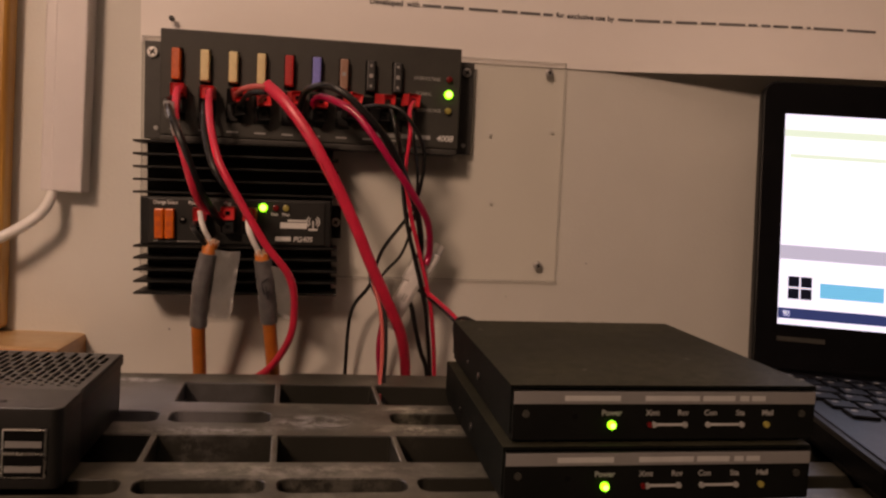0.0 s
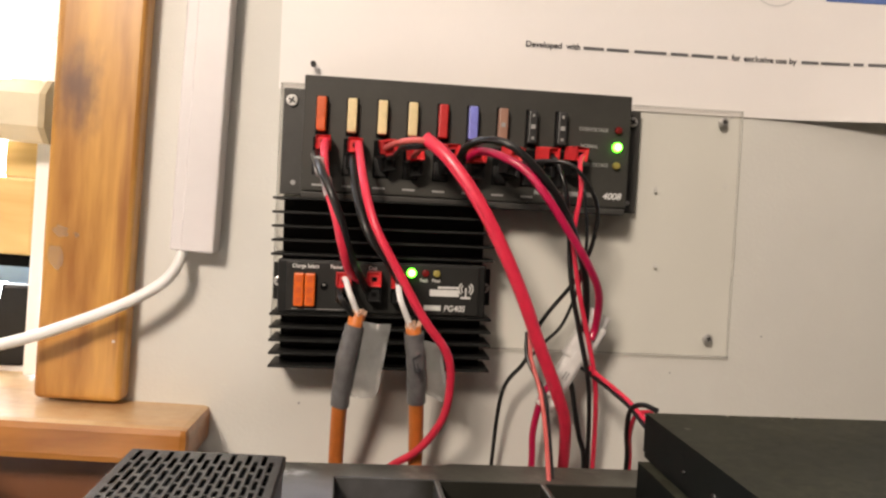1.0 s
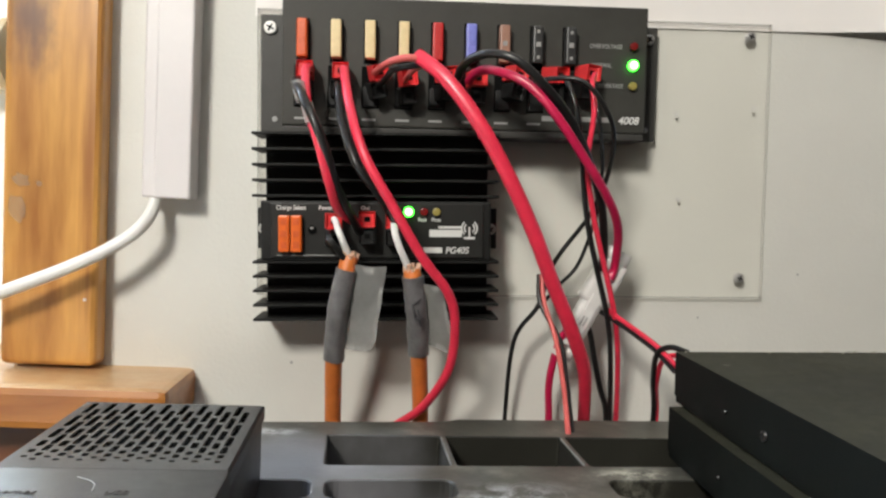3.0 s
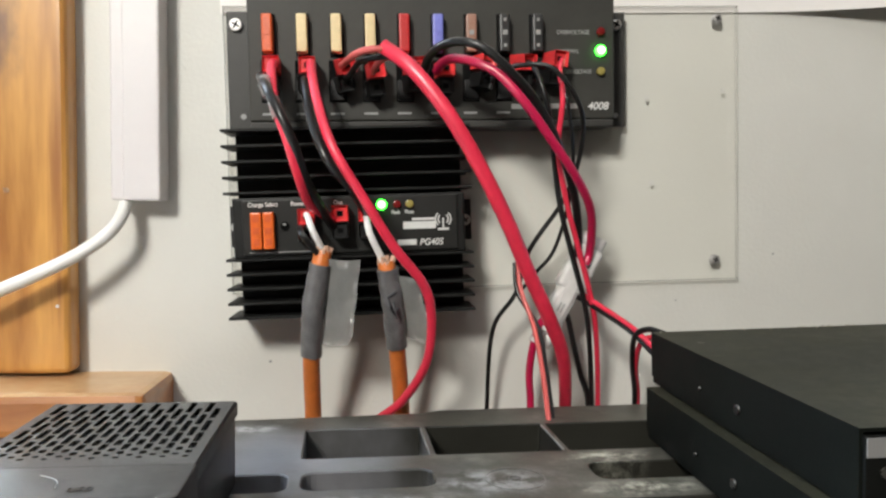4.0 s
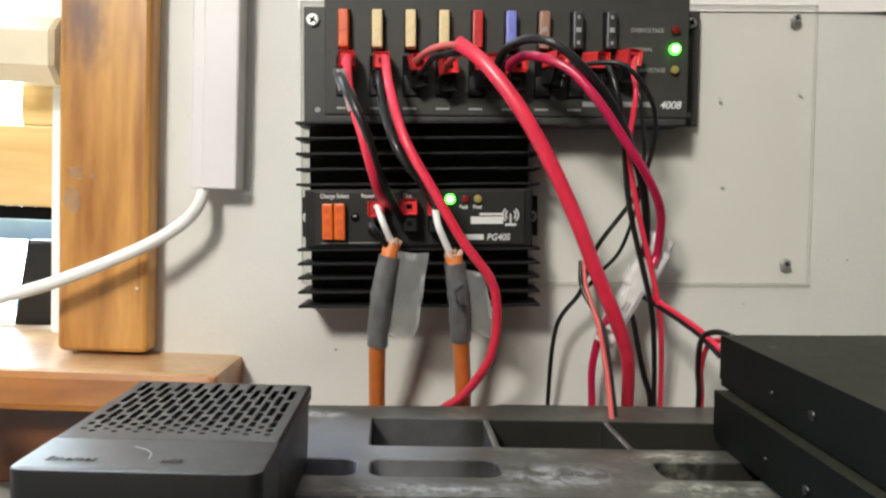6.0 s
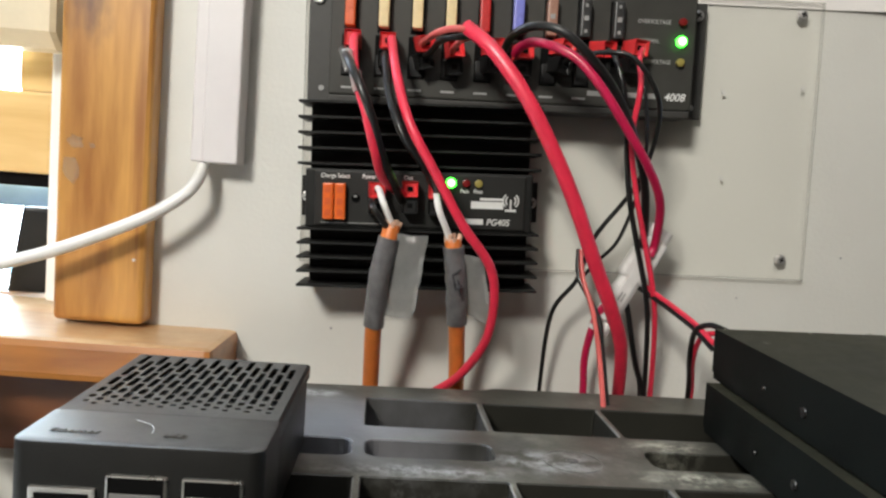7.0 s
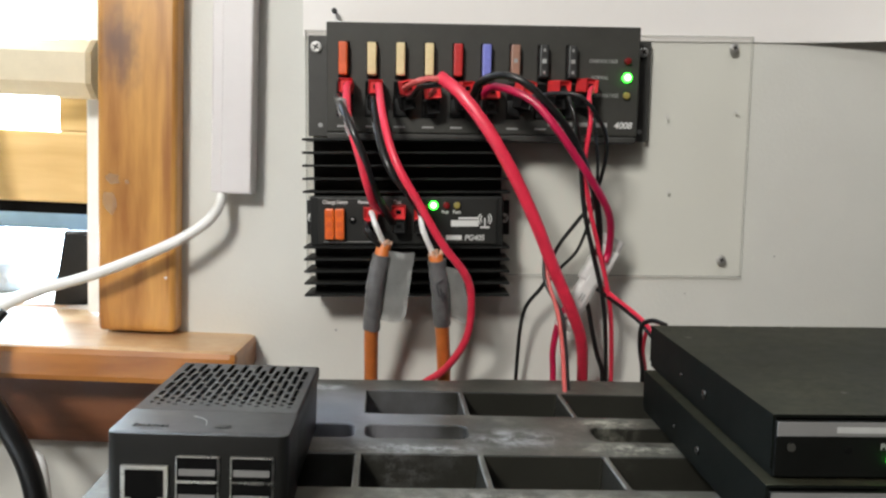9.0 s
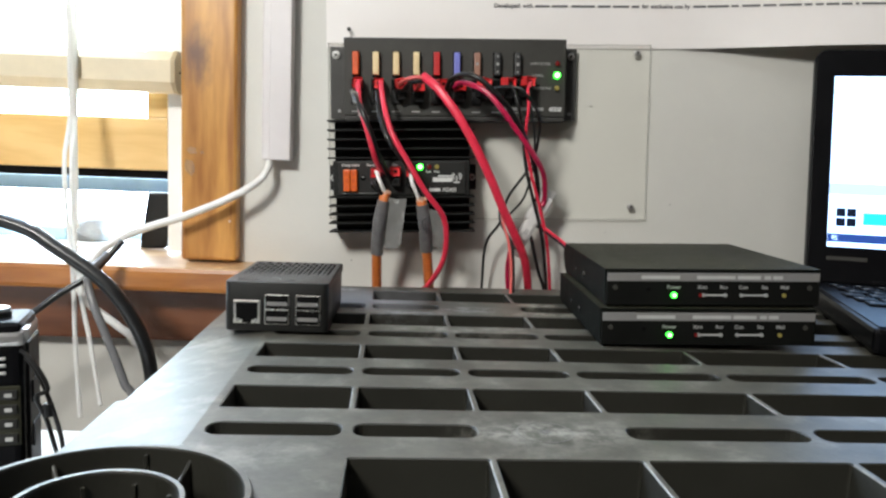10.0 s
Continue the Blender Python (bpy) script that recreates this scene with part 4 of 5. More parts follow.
wire("thin_black_wire", [(-0.020, 0.556, 0.963), (-0.019, 0.547, 0.955), (-0.017, 0.545, 0.944), (-0.013, 0.550, 0.923), (-0.012, 0.560, 0.901), (-0.017, 0.570, 0.875), (-0.026, 0.575, 0.862), (-0.034, 0.578, 0.851)], 0.0010, M_BLKWIRE, "thin black wire crossing behind the others")
wire("thin_red_wire", [(-0.018, 0.556, 0.970), (-0.021, 0.548, 0.963), (-0.020, 0.545, 0.950), (-0.021, 0.548, 0.930), (-0.020, 0.550, 0.919), (-0.015, 0.552, 0.898), (-0.008, 0.555, 0.876), (-0.000, 0.558, 0.850), (0.005, 0.565, 0.829), (0.011, 0.580, 0.792), (0.012, 0.585, 0.76)], 0.0014, M_REDWIRE, "thin red wire of a twin pair")
wire("thin_black_wire", [(-0.035, 0.556, 0.968), (-0.033, 0.549, 0.964), (-0.028, 0.545, 0.948), (-0.023, 0.552, 0.930), (-0.021, 0.553, 0.914), (-0.0175, 0.554, 0.895), (-0.0105, 0.557, 0.872), (-0.0028, 0.560, 0.847), (0.002, 0.567, 0.826), (0.008, 0.582, 0.792), (0.009, 0.586, 0.76)], 0.0014, M_BLKWIRE, "thin black wire of a twin pair")
wire("faded_red_wire", [(-0.036, 0.570, 0.868), (-0.035, 0.565, 0.854), (-0.030, 0.556, 0.837), (-0.0285, 0.541, 0.818), (-0.030, 0.520, 0.801), (-0.031, 0.503, 0.785)], 0.0013, M_SALMON, "faded red wire dipping into a shelf pocket")
wire("thin_black_wire", [(-0.0375, 0.571, 0.868), (-0.0365, 0.567, 0.853), (-0.0275, 0.557, 0.836), (-0.0262, 0.543, 0.818), (-0.0275, 0.522, 0.800), (-0.0285, 0.503, 0.784)], 0.0012, M_BLKWIRE, "thin black wire dipping into a shelf pocket")
wire("thin_red_wire", [(-0.003, 0.565, 0.8525), (0.002, 0.555, 0.8485), (0.009, 0.545, 0.8435), (0.015, 0.535, 0.8385), (0.020, 0.523, 0.832)], 0.0013, M_REDWIRE, "thin red wire running to the modem boxes")
wire("thin_black_wire", [(-0.006, 0.567, 0.851), (0.002, 0.556, 0.846), (0.009, 0.546, 0.841), (0.015, 0.536, 0.836), (0.020, 0.524, 0.829)], 0.0012, M_BLKWIRE, "thin black wire running to the modem boxes")
wire("thin_black_wire", [(0.024, 0.520, 0.839), (0.0185, 0.527, 0.840), (0.015, 0.535, 0.835), (0.019, 0.549, 0.819), (0.028, 0.570, 0.796), (0.030, 0.580, 0.76)], 0.0014, M_BLKWIRE, "thin black wire bent down behind the modem boxes")
wire("thin_red_wire", [(0.025, 0.521, 0.836), (0.0215, 0.528, 0.836), (0.0185, 0.536, 0.832), (0.0215, 0.551, 0.817), (0.030, 0.571, 0.796), (0.032, 0.580, 0.76)], 0.0013, M_REDWIRE, "thin red wire bent down behind the modem boxes")
wire("crimson_wire", [(-0.022, 0.562, 0.842), (-0.026, 0.565, 0.834), (-0.028, 0.570, 0.820), (-0.028, 0.575, 0.807), (-0.026, 0.580, 0.790), (-0.025, 0.585, 0.76)], 0.0020, M_MAGWIRE, "crimson wire hanging below a white connector")
wire("thin_black_wire", [(-0.014, 0.564, 0.846), (-0.009, 0.570, 0.839), (-0.005, 0.572, 0.824), (0.000, 0.576, 0.808), (0.006, 0.582, 0.792), (0.008, 0.586, 0.76)], 0.0016, M_BLKWIRE, "black wire hanging below a white connector")

conn = root("inline_connector", look((-0.0095, 0.567, 0.8560), (-0.0095, 1.5, 0.8560)) @ pose(0, 0, 0, 0, 0, -27), "milky white nylon inline wire connector", "connector")
bm = bmesh.new()
add_box(bm, -0.0056, 0.0056, -0.027, 0.001, -0.0045, 0.0045, 0.0026, 4)
for x in (-0.0030, 0.0030):
    add_cyl(bm, 0.0029, 0.008, pose(x, -0.0300, 0, 90), 14, 0.0006)
smooth(part("plug_shell", bm, M_CLEARPLUG, conn))
bm = bmesh.new()
add_box(bm, -0.0074, 0.0074, -0.002, 0.023, -0.0054, 0.0054, 0.0030, 4)
for x in (-0.0036, 0.0036):
    add_cyl(bm, 0.0034, 0.008, pose(x, 0.0255, 0, 90), 14, 0.0006)
smooth(part("socket_shell", bm, M_CLEARPLUG, conn))
part("latch", box(-0.0030, 0.0030, -0.020, 0.004, 0.0044, 0.0058, 0.0006), M_CLEARPLUG, conn, "milky latch with a worn label")
for x in (-0.0012, 0.0006):
    part("latch_mark", box(x - 0.0005, x + 0.0005, -0.014, -0.009, 0.0058, 0.0060), M_DIMPRINT, conn)

# orange mains cables with taped ends
for name, top, pts in (("A", (-0.1345, 0.5445, 0.8745), [(-0.1345, 0.5445, 0.8745), (-0.136, 0.543, 0.865), (-0.139, 0.545, 0.848), (-0.1405, 0.552, 0.824), (-0.141, 0.571, 0.785), (-0.141, 0.582, 0.74)]), ("B", (-0.1045, 0.545, 0.8695), [(-0.1045, 0.545, 0.8695), (-0.1035, 0.5445, 0.864), (-0.101, 0.548, 0.847), (-0.0988, 0.556, 0.827), (-0.0955, 0.574, 0.787), (-0.095, 0.584, 0.74)])):
    cab = root("orange_cable", pose(0, 0, 0), "orange round mains cable with a grey taped end", "cable", "orange cables below the charger")
    smooth(part("jacket", tube(pts, 0.0042, 14), M_ORANGE, cab), 60)
    sleeve = [Vector(p) for p in pts[1:4]]
    sleeve[0] = sleeve[0] + (Vector((0.0006, 0, 0.0038)) if name == "A" else Vector((-0.0004, 0, 0.0028)))
    wrap = tube(sleeve, 0.0052, 18, 14)
    for v in wrap.verts:
        fold = noise.noise(v.co * 170 + Vector((name.count("A") * 3.0, 0, 0))) + 0.5 * noise.noise(v.co * 420)
        axis = min(sleeve, key=lambda q: abs(q.z - v.co.z))
        out = Vector((v.co.x - axis.x, v.co.y - axis.y, 0))
        v.co += out.normalized() * 0.0005 * fold
        if v.co.z < sleeve[-1].z + 0.003:
            v.co.z += 0.0012 * noise.noise(v.co * 700)
    smooth(part("tape_wrap", wrap, M_TAPE, cab, "grey duct tape wrap"), 60)
    flag = bmesh.new()
    z0, z1, w = (0.829, 0.871, 0.0155) if name == "A" else (0.832, 0.863, 0.0135)
    a = sleeve[0]
    n, mrows = 6, 9
    g = []
    for i in range(n + 1):
        col = []
        for j in range(mrows + 1):
            u, v = i / n, j / mrows
            z = z1 + (z0 - z1) * v - (0.004 * u * v if name == "B" else 0)
            xc = pts[1][0] + (pts[3][0] - pts[1][0]) * v
            yc = pts[1][1] + (pts[3][1] - pts[1][1]) * v
            wav = 0.0009 * math.sin(v * 9 + i) * u
            cut = 0.9 if (name == "A" and v > 0.93) else 1.0
            ww = w * (cut - (0.25 * (1 - v) if name == "B" else 0.0) + 0.012 * math.sin(v * 17))
            col.append(flag.verts.new((xc + 0.004 + ww * u, yc - 0.0015 - 0.004 * u * (0.6 + 0.5 * v) + wav, z + 0.0003 * math.sin(u * 7 + name.count("A")))))
        g.append(col)
    for i in range(n):
        for j in range(mrows):
            flag.faces.new((g[i][j], g[i + 1][j], g[i + 1][j + 1], g[i][j + 1]))
    bmesh.ops.solidify(flag, geom=flag.faces[:], thickness=0.0003)
    smooth(part("tape_flag", flag, M_FLAP, cab, "loose flap of grey duct tape"), 60)
    stub = bmesh.new()
    ragged = random.Random(name.count("A") + 5)
    for i in range(9):
        q = 2 * math.pi * i / 9
        foot = Vector(pts[0]) + Vector((0.0031 * math.cos(q), 0.0031 * math.sin(q), -0.0012))
        tip = foot + Vector((0.0010 * math.cos(q) * ragged.uniform(-1, 1.6), 0.0010 * math.sin(q) * ragged.uniform(-1, 1.6), ragged.uniform(0.0016, 0.0048)))
        shred = tube([foot, (foot + tip) / 2, tip], 0.0011, 6, 2)
        tmp = bpy.data.meshes.new("shred")
        shred.to_mesh(tmp)
        shred.free()
        stub.from_mesh(tmp)
        bpy.data.meshes.remove(tmp)
    part("torn_end", stub, M_STUB, cab, "ragged pale filler at the cut end")
    if name == "A":
        part("white_core", tube([(-0.1435, 0.556, 0.892), (-0.142, 0.549, 0.891), (-0.139, 0.540, 0.885), (-0.134, 0.544, 0.874)], 0.0016), M_WHTWIRE, cab)
        part("black_core", tube([(-0.1445, 0.556, 0.885), (-0.1452, 0.546, 0.8855), (-0.1435, 0.5385, 0.8825), (-0.1395, 0.539, 0.8775), (-0.1360, 0.543, 0.873)], 0.0016), M_BLKWIRE, cab)
    else:
        part("white_core", tube([(-0.114, 0.556, 0.893), (-0.114, 0.550, 0.891), (-0.112, 0.540, 0.883), (-0.1048, 0.545, 0.868)], 0.0017), M_WHTWIRE, cab)
        for (x0, z0), (x1, z1) in (((-0.1035, 0.853), (-0.0995, 0.856)), ((-0.1035, 0.853), (-0.1015, 0.846)), ((-0.1015, 0.846), (-0.0985, 0.848)), ((-0.1010, 0.851), (-0.0990, 0.843))):
            part("pen_mark", tube([(x0, 0.5412, z0), ((x0 + x1) / 2, 0.5404, (z0 + z1) / 2), (x1, 0.5416, z1)], 0.0005, 5, 3), M_INK, cab)

# ---- resin shelf ----
SHELF = pose(-0.135, 0.42, 0.80, 0, 0, 3.2)
shelf = root("storage_shelf", SHELF, "dark grey resin storage shelf with ribbed pockets and slots", "shelf")
COLS = [-0.0545, 0.0, 0.0515, 0.1055, 0.1820, 0.2620, 0.3410, 0.4200, 0.4990, 0.5780, 0.6570]
ROWS_Y = [("pocket", 0.049, 0.0865), ("slot", 0.016, 0.0335), ("pocket", -0.0355, -0.0025), ("slot", -0.0670, -0.0535), ("pocket", -0.1165, -0.0880), ("slot", -0.1465, -0.1340), ("pocket", -0.1965, -0.1665), ("slot", -0.2275, -0.2140), ("pocket", -0.2860, -0.2480), ("slot", -0.3180, -0.3040), ("pocket", -0.3680, -0.3370), ("slot", -0.4000, -0.3860)]
bm = bmesh.new()
edges_y = [0.091] + [(ROWS_Y[i][1] + ROWS_Y[i + 1][2]) / 2 for i in range(len(ROWS_Y) - 1)] + [-0.42]
for r, (kind, y0, y1) in enumerate(ROWS_Y):
    top, bottom = edges_y[r], edges_y[r + 1]
    for c in range(len(COLS) - 1):
        a, b = COLS[c], COLS[c + 1]
        solid = (r == 0 and c == 0) or (kind == "slot" and c == 2 and r in (1, 7)) or (r in (8, 9, 10) and c == 0)
        if solid:
            a = -0.0225 if r in (8, 9, 10) else a
            quad(bm, ((a, bottom, 0), (b, bottom, 0), (b, top, 0), (a, top, 0)))
        elif kind == "pocket":
            hole_cell(bm, (a, b, bottom, top), (a + 0.0013, b - 0.0013, y0, y1), 0.0012, 0.036, 3, 0.0005, 0, 1)
        else:
            hole_cell(bm, (a, b, bottom, top), (a + 0.0022, b - 0.0026, y0, y1), 0.0050 if y1 - y0 > 0.0120 else 0.0045, 0.036, 4, 0.0005)
SOCK = (-0.0680, -0.2860)


def side(y):
    """Outer edge and fall of the sloping side strip at y."""
    f = min(1.0, max(0.0, (-0.040 - y) / 0.035))
    return -0.0955 - 0.0050 * f - (0.003 if y < -0.170 else 0.0), -0.0022 - 0.0052 * f


def strip_z(x, y):
    ex, ez = side(y)
    return ez * max(0.0, (-0.0570 - x) / (-0.0570 - ex))


cuts_y = sorted(set(edges_y + [-0.169, -0.1705]), reverse=True)
for top, bottom in zip(cuts_y, cuts_y[1:]):
    if bottom < -0.240 and top > -0.345:
        continue
    (xb, zb), (xt, zt) = side(bottom), side(top)
    quad(bm, ((xb, bottom, zb), (-0.0570, bottom, 0), (-0.0570, top, 0), (xt, top, zt)))
    quad(bm, ((-0.0570, bottom, 0), (-0.0545, bottom, 0), (-0.0545, top, 0), (-0.0570, top, 0)))
    for (p, q, r, t) in (((xt, zt), (xb, zb), (xb - 0.003, zb - 0.003), (xt - 0.003, zt - 0.003)), ((xt - 0.003, zt - 0.003), (xb - 0.003, zb - 0.003), (xb - 0.005, -0.045), (xt - 0.005, -0.045))):
        quad(bm, ((p[0], top, p[1]), (q[0], bottom, q[1]), (r[0], bottom, r[1]), (t[0], top, t[1])))
# corner boss with the post socket cut into it
y_top = [e for e in edges_y if e >= -0.240][-1]
y_bot = [e for e in edges_y if e <= -0.345][0]
RIM = 0.0434
xs = [side(y_top)[0] + (-0.0225 - side(y_top)[0]) * i / 24 for i in range(25)]
for sgn, y_far in ((1, y_top), (-1, y_bot)):
    for xa, xb in zip(xs, xs[1:]):
        ring_y = [SOCK[1] + sgn * math.sqrt(max(0.0, RIM * RIM - (x - SOCK[0]) ** 2)) for x in (xa, xb)]
        zs = [strip_z(x, y_far) for x in (xa, xb)]
        f = quad(bm, ((xa, ring_y[0], zs[0]), (xb, ring_y[1], zs[1]), (xb, y_far, zs[1]), (xa, y_far, zs[0])))
        if sgn < 0:
            f.normal_flip()
floor_ring = [bm.verts.new((SOCK[0] + RIM * math.cos(radians(10 * i)), SOCK[1] + RIM * math.sin(radians(10 * i)), -0.0355)) for i in range(36)]
bm.faces.new(floor_ring)
# borders and turned-down edges
back = [(-0.098, 0.101), (-0.03, 0.1045), (0.055, 0.1085), (0.062, 0.1125), (0.66, 0.125), (0.70, 0.125)]
for (xa, ya), (xb, yb) in zip(back, back[1:]):
    quad(bm, ((xa, 0.091, 0), (xb, 0.091, 0), (xb, yb, 0), (xa, ya, 0)))
    quad(bm, ((xa, ya, 0), (xb, yb, 0), (xb, yb + 0.003, -0.003), (xa, ya + 0.003, -0.003)))
    quad(bm, ((xa, ya + 0.003, -0.003), (xb, yb + 0.003, -0.003), (xb, yb + 0.003, -0.04), (xa, ya + 0.003, -0.04)))
quad(bm, ((0.657, -0.42, 0), (0.70, -0.42, 0), (0.70, 0.091, 0), (0.657, 0.091, 0)))
quad(bm, ((-0.098, -0.42, 0), (0.70, -0.42, 0), (0.70, -0.445, 0), (-0.098, -0.445, 0)))
quad(bm, ((-0.098, -0.445, 0), (0.70, -0.445, 0), (0.70, -0.448, -0.04), (-0.098, -0.448, -0.04)))
quad(bm, ((0.70, -0.445, 0), (0.70, 0.125, 0), (0.702, 0.125, -0.04), (0.702, -0.445, -0.04)))
bmesh.ops.remove_doubles(bm, verts=bm.verts, dist=0.00002)
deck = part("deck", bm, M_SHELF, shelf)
deck.data.materials.append(M_WORN)


def pipe(r0, r1, z0, z1, n=48):
    b = bmesh.new()
    rings = [[b.verts.new((r * math.cos(2 * math.pi * i / n), r * math.sin(2 * math.pi * i / n), z)) for i in range(n)] for r, z in ((r0, z0), (r0, z1 - 0.0006), (r0, z1), (r0 + 0.0004, z1 + 0.0006), (r1 - 0.0004, z1 + 0.0006), (r1, z1), (r1, z1 - 0.0006), (r1, z0))]
    for p, q in zip(rings, rings[1:]):
        for i in range(n):
            b.faces.new((p[i], p[(i + 1) % n], q[(i + 1) % n], q[i]))
    return b


for nm, r0, r1, z1 in (("socket_rim", 0.0412, 0.0438, 0.0012), ("socket_tube", 0.0225, 0.0248, 0.0004)):
    o = smooth(part(nm, pipe(r0, r1, -0.036, z1), M_SHELF, shelf, "raised round rim of the post socket" if nm == "socket_rim" else ""))
    o.data.transform(pose(SOCK[0], SOCK[1], 0))


def web():
    """Thin radial wall whose top edge sags between the tube and the rim."""
    b = bmesh.new()
    rows = []
    for i in range(9):
        u = i / 8
        x, top = 0.0247 + u * 0.0166, -0.0012 - 0.0055 * math.sin(math.pi * u)
        rows.append([b.verts.new((x, y, z)) for y, z in ((-0.0008, -0.0352), (-0.0007, top - 0.0004), (-0.0003, top), (0.0003, top), (0.0007, top - 0.0004), (0.0008, -0.0352))])
    for p, q in zip(rows, rows[1:]):
        for k in range(6):
            b.faces.new((p[k], p[(k + 1) % 6], q[(k + 1) % 6], q[k]))
    b.faces.new(rows[0])
    b.faces.new(rows[-1])
    return b


for a in (66, 128, 200, 270, 340):
    o = part("socket_web", web(), M_SHELF, shelf)
    o.data.transform(pose(SOCK[0], SOCK[1], 0, 0, 0, a))
for a in (88, 170, 235, 305):
    o = part("rim_rib", box(0.0398, 0.0414, -0.0006, 0.0006, -0.0352, -0.0008, 0.0002, 1), M_SHELF, shelf)
    o.data.transform(pose(SOCK[0], SOCK[1], 0, 0, 0, a))
for a in range(0, 360, 40):
    o = part("socket_rib", box(0.0212, 0.0226, -0.0006, 0.0006, -0.027, -0.003), M_SHELF, shelf)
    o.data.transform(pose(SOCK[0], SOCK[1], 0, 0, 0, a))
for x, y in ((0.0772, 0.0195), (0.075, -0.2215)):
    for r in (0.0022, 0.0105):
        o = part("mould_mark", pipe(r, r + 0.0004, -0.0009, -0.0004, 28), M_WORN, shelf)
        o.matrix_basis = pose(x, y, 0)
for x, y in ((0.0772, 0.0195), (0.075, -0.2215)):
    part("mould_mark", cyl(0.0013, 0.0004, pose(x, y, 0.0001), 14), M_WORN, shelf)
for x, y in ((-0.0680, -0.2860), (0.62, -0.30), (-0.05, 0.05), (0.62, 0.05)):
    part("post", cyl(0.024, 0.768, pose(x, y, -0.416), 24), M_SHELF, shelf, "dark grey tubular shelf post")

# ---- single-board computer in a vented case ----
pi = root("mini_computer", SHELF @ pose(-0.0500, -0.0190, 0, 0, 0, -1.5), "small charcoal plastic single-board computer case with vented lid", "computer")
HW, HD, HT = 0.0297, 0.0440, 0.0293
Y0 = -HD + 0.0240
bm = box(-HW, HW, -HD, Y0 - 0.0002, 0.0006, HT)
bmesh.ops.bevel(bm, geom=[e for e in bm.edges if abs(e.verts[0].co.z - e.verts[1].co.z) > 0.01 and e.verts[0].co.y < -HD + 0.001], offset=0.0036, segments=5, affect='EDGES', profile=0.5)
bmesh.ops.bevel(bm, geom=[e for e in bm.edges if min(v.co.z for v in e.verts) > HT - 0.0001 and min(v.co.y for v in e.verts) < Y0 - 0.001], offset=0.0007, segments=2, affect='EDGES', profile=0.5)
add_box(bm, -HW + 0.0006, HW - 0.0006, Y0 - 0.001, HD - 0.0006, 0.0006, HT - 0.0050, 0.0008)
smooth(part("body", bm, M_PI, pi, "charcoal case body with a plain front ledge"), 35)
bm = bmesh.new()
ncol = 18
x_l, x_r = -HW + 0.0030, HW - 0.0030
cw = (x_r - x_l) / ncol
LENGTHS, GAP = (0.0013, 0.0026, 0.0050, 0.0086, 0.0112, 0.0116), 0.0027
for c in range(ncol):
    xa, xb = x_l + c * cw, x_l + (c + 1) * cw
    holes = []
    y = Y0 + 0.0078
    for l in LENGTHS:
        off = 0.0 if c % 2 == 0 else -(l + GAP) * 0.5
        holes.append((y + off, y + off + l))
        y += l + GAP
    cuts = [Y0] + [(holes[i][1] + holes[i + 1][0]) / 2 for i in range(len(holes) - 1)] + [HD - 0.0022]
    for i, (ya, yb) in enumerate(holes):
        r = min(0.0006, (yb - ya) * 0.45)
        hole_cell(bm, (xa, xb, cuts[i], cuts[i + 1]), (xa + cw * 0.21, xb - cw * 0.21, ya, yb), r, 0.0007, 2, 0.0001, None, taper=0.0)
for a, b, c, d in ((-HW + 0.0008, x_l, Y0, HD - 0.0022), (x_r, HW - 0.0008, Y0, HD - 0.0022), (-HW + 0.0008, HW - 0.0008, HD - 0.0022, HD - 0.0008)):
    quad(bm, ((a, c, 0), (b, c, 0), (b, d, 0), (a, d, 0)))
bmesh.ops.remove_doubles(bm, verts=bm.verts, dist=0.00001)
bmesh.ops.translate(bm, verts=bm.verts, vec=(0, 0, HT))
lid = part("lid", bm, M_PI, pi, "charcoal lid with staggered vent slots")
part("inner_floor", box(-HW + 0.002, HW - 0.002, Y0 + 0.001, HD - 0.002, HT - 0.0050, HT - 0.0046), M_HOLE, pi, "dark inside of the case")
bm = bmesh.new()
rim = [(-HW + 0.0008, Y0), (-HW + 0.0008, HD - 0.0008), (HW - 0.0008, HD - 0.0008), (HW - 0.0008, Y0)]
out = [(-HW, Y0), (-HW, HD), (HW, HD), (HW, Y0)]
for i in range(3):
    p, q, u, v = rim[i], rim[i + 1], out[i + 1], out[i]
    quad(bm, ((*p, HT), (*q, HT), (*u, HT - 0.0008), (*v, HT - 0.0008)))
    quad(bm, ((*v, HT - 0.0008), (*u, HT - 0.0008), (*u, HT - 0.0048), (*v, HT - 0.0048)))
    ins = [(x * 0.95, yy * 0.95 if yy > 0.03 else yy) for x, yy in (u, v)]
    quad(bm, ((*v, HT - 0.0048), (*u, HT - 0.0048), (*ins[0], HT - 0.0048), (*ins[1], HT - 0.0048)))
part("lid_edge", bm, M_PI, lid)
for word, x, w in (("Ethernet", -0.0235, 0.0125), ("USB", 0.0035, 0.0065)):
    letters("embossed_word", word, 0.0034, Matrix.Translation((x, -HD + 0.0062, HT + 0.00028)), M_PI, pi, slant=0.15, bold=0.0)
part("scratch", tube([(-0.006, -HD + 0.0175, HT + 0.0002), (-0.002, -HD + 0.0150, HT + 0.0002), (0.0, -HD + 0.0120, HT + 0.0002), (0.0006, -HD + 0.0085, HT + 0.0002)], 0.00012, 5, 4), M_DIMPRINT, pi, "pale curved scratch")
jack = part("network_jack", box(-0.0246, -0.0090, -HD - 0.0010, -HD + 0.004, 0.0050, 0.0186, 0.0004), M_TIN, pi, "tin-shelled network jack")
part("jack_hole", box(-0.0230, -0.0106, -HD - 0.0013, -HD - 0.0009, 0.0072, 0.0172), M_HOLE, jack)
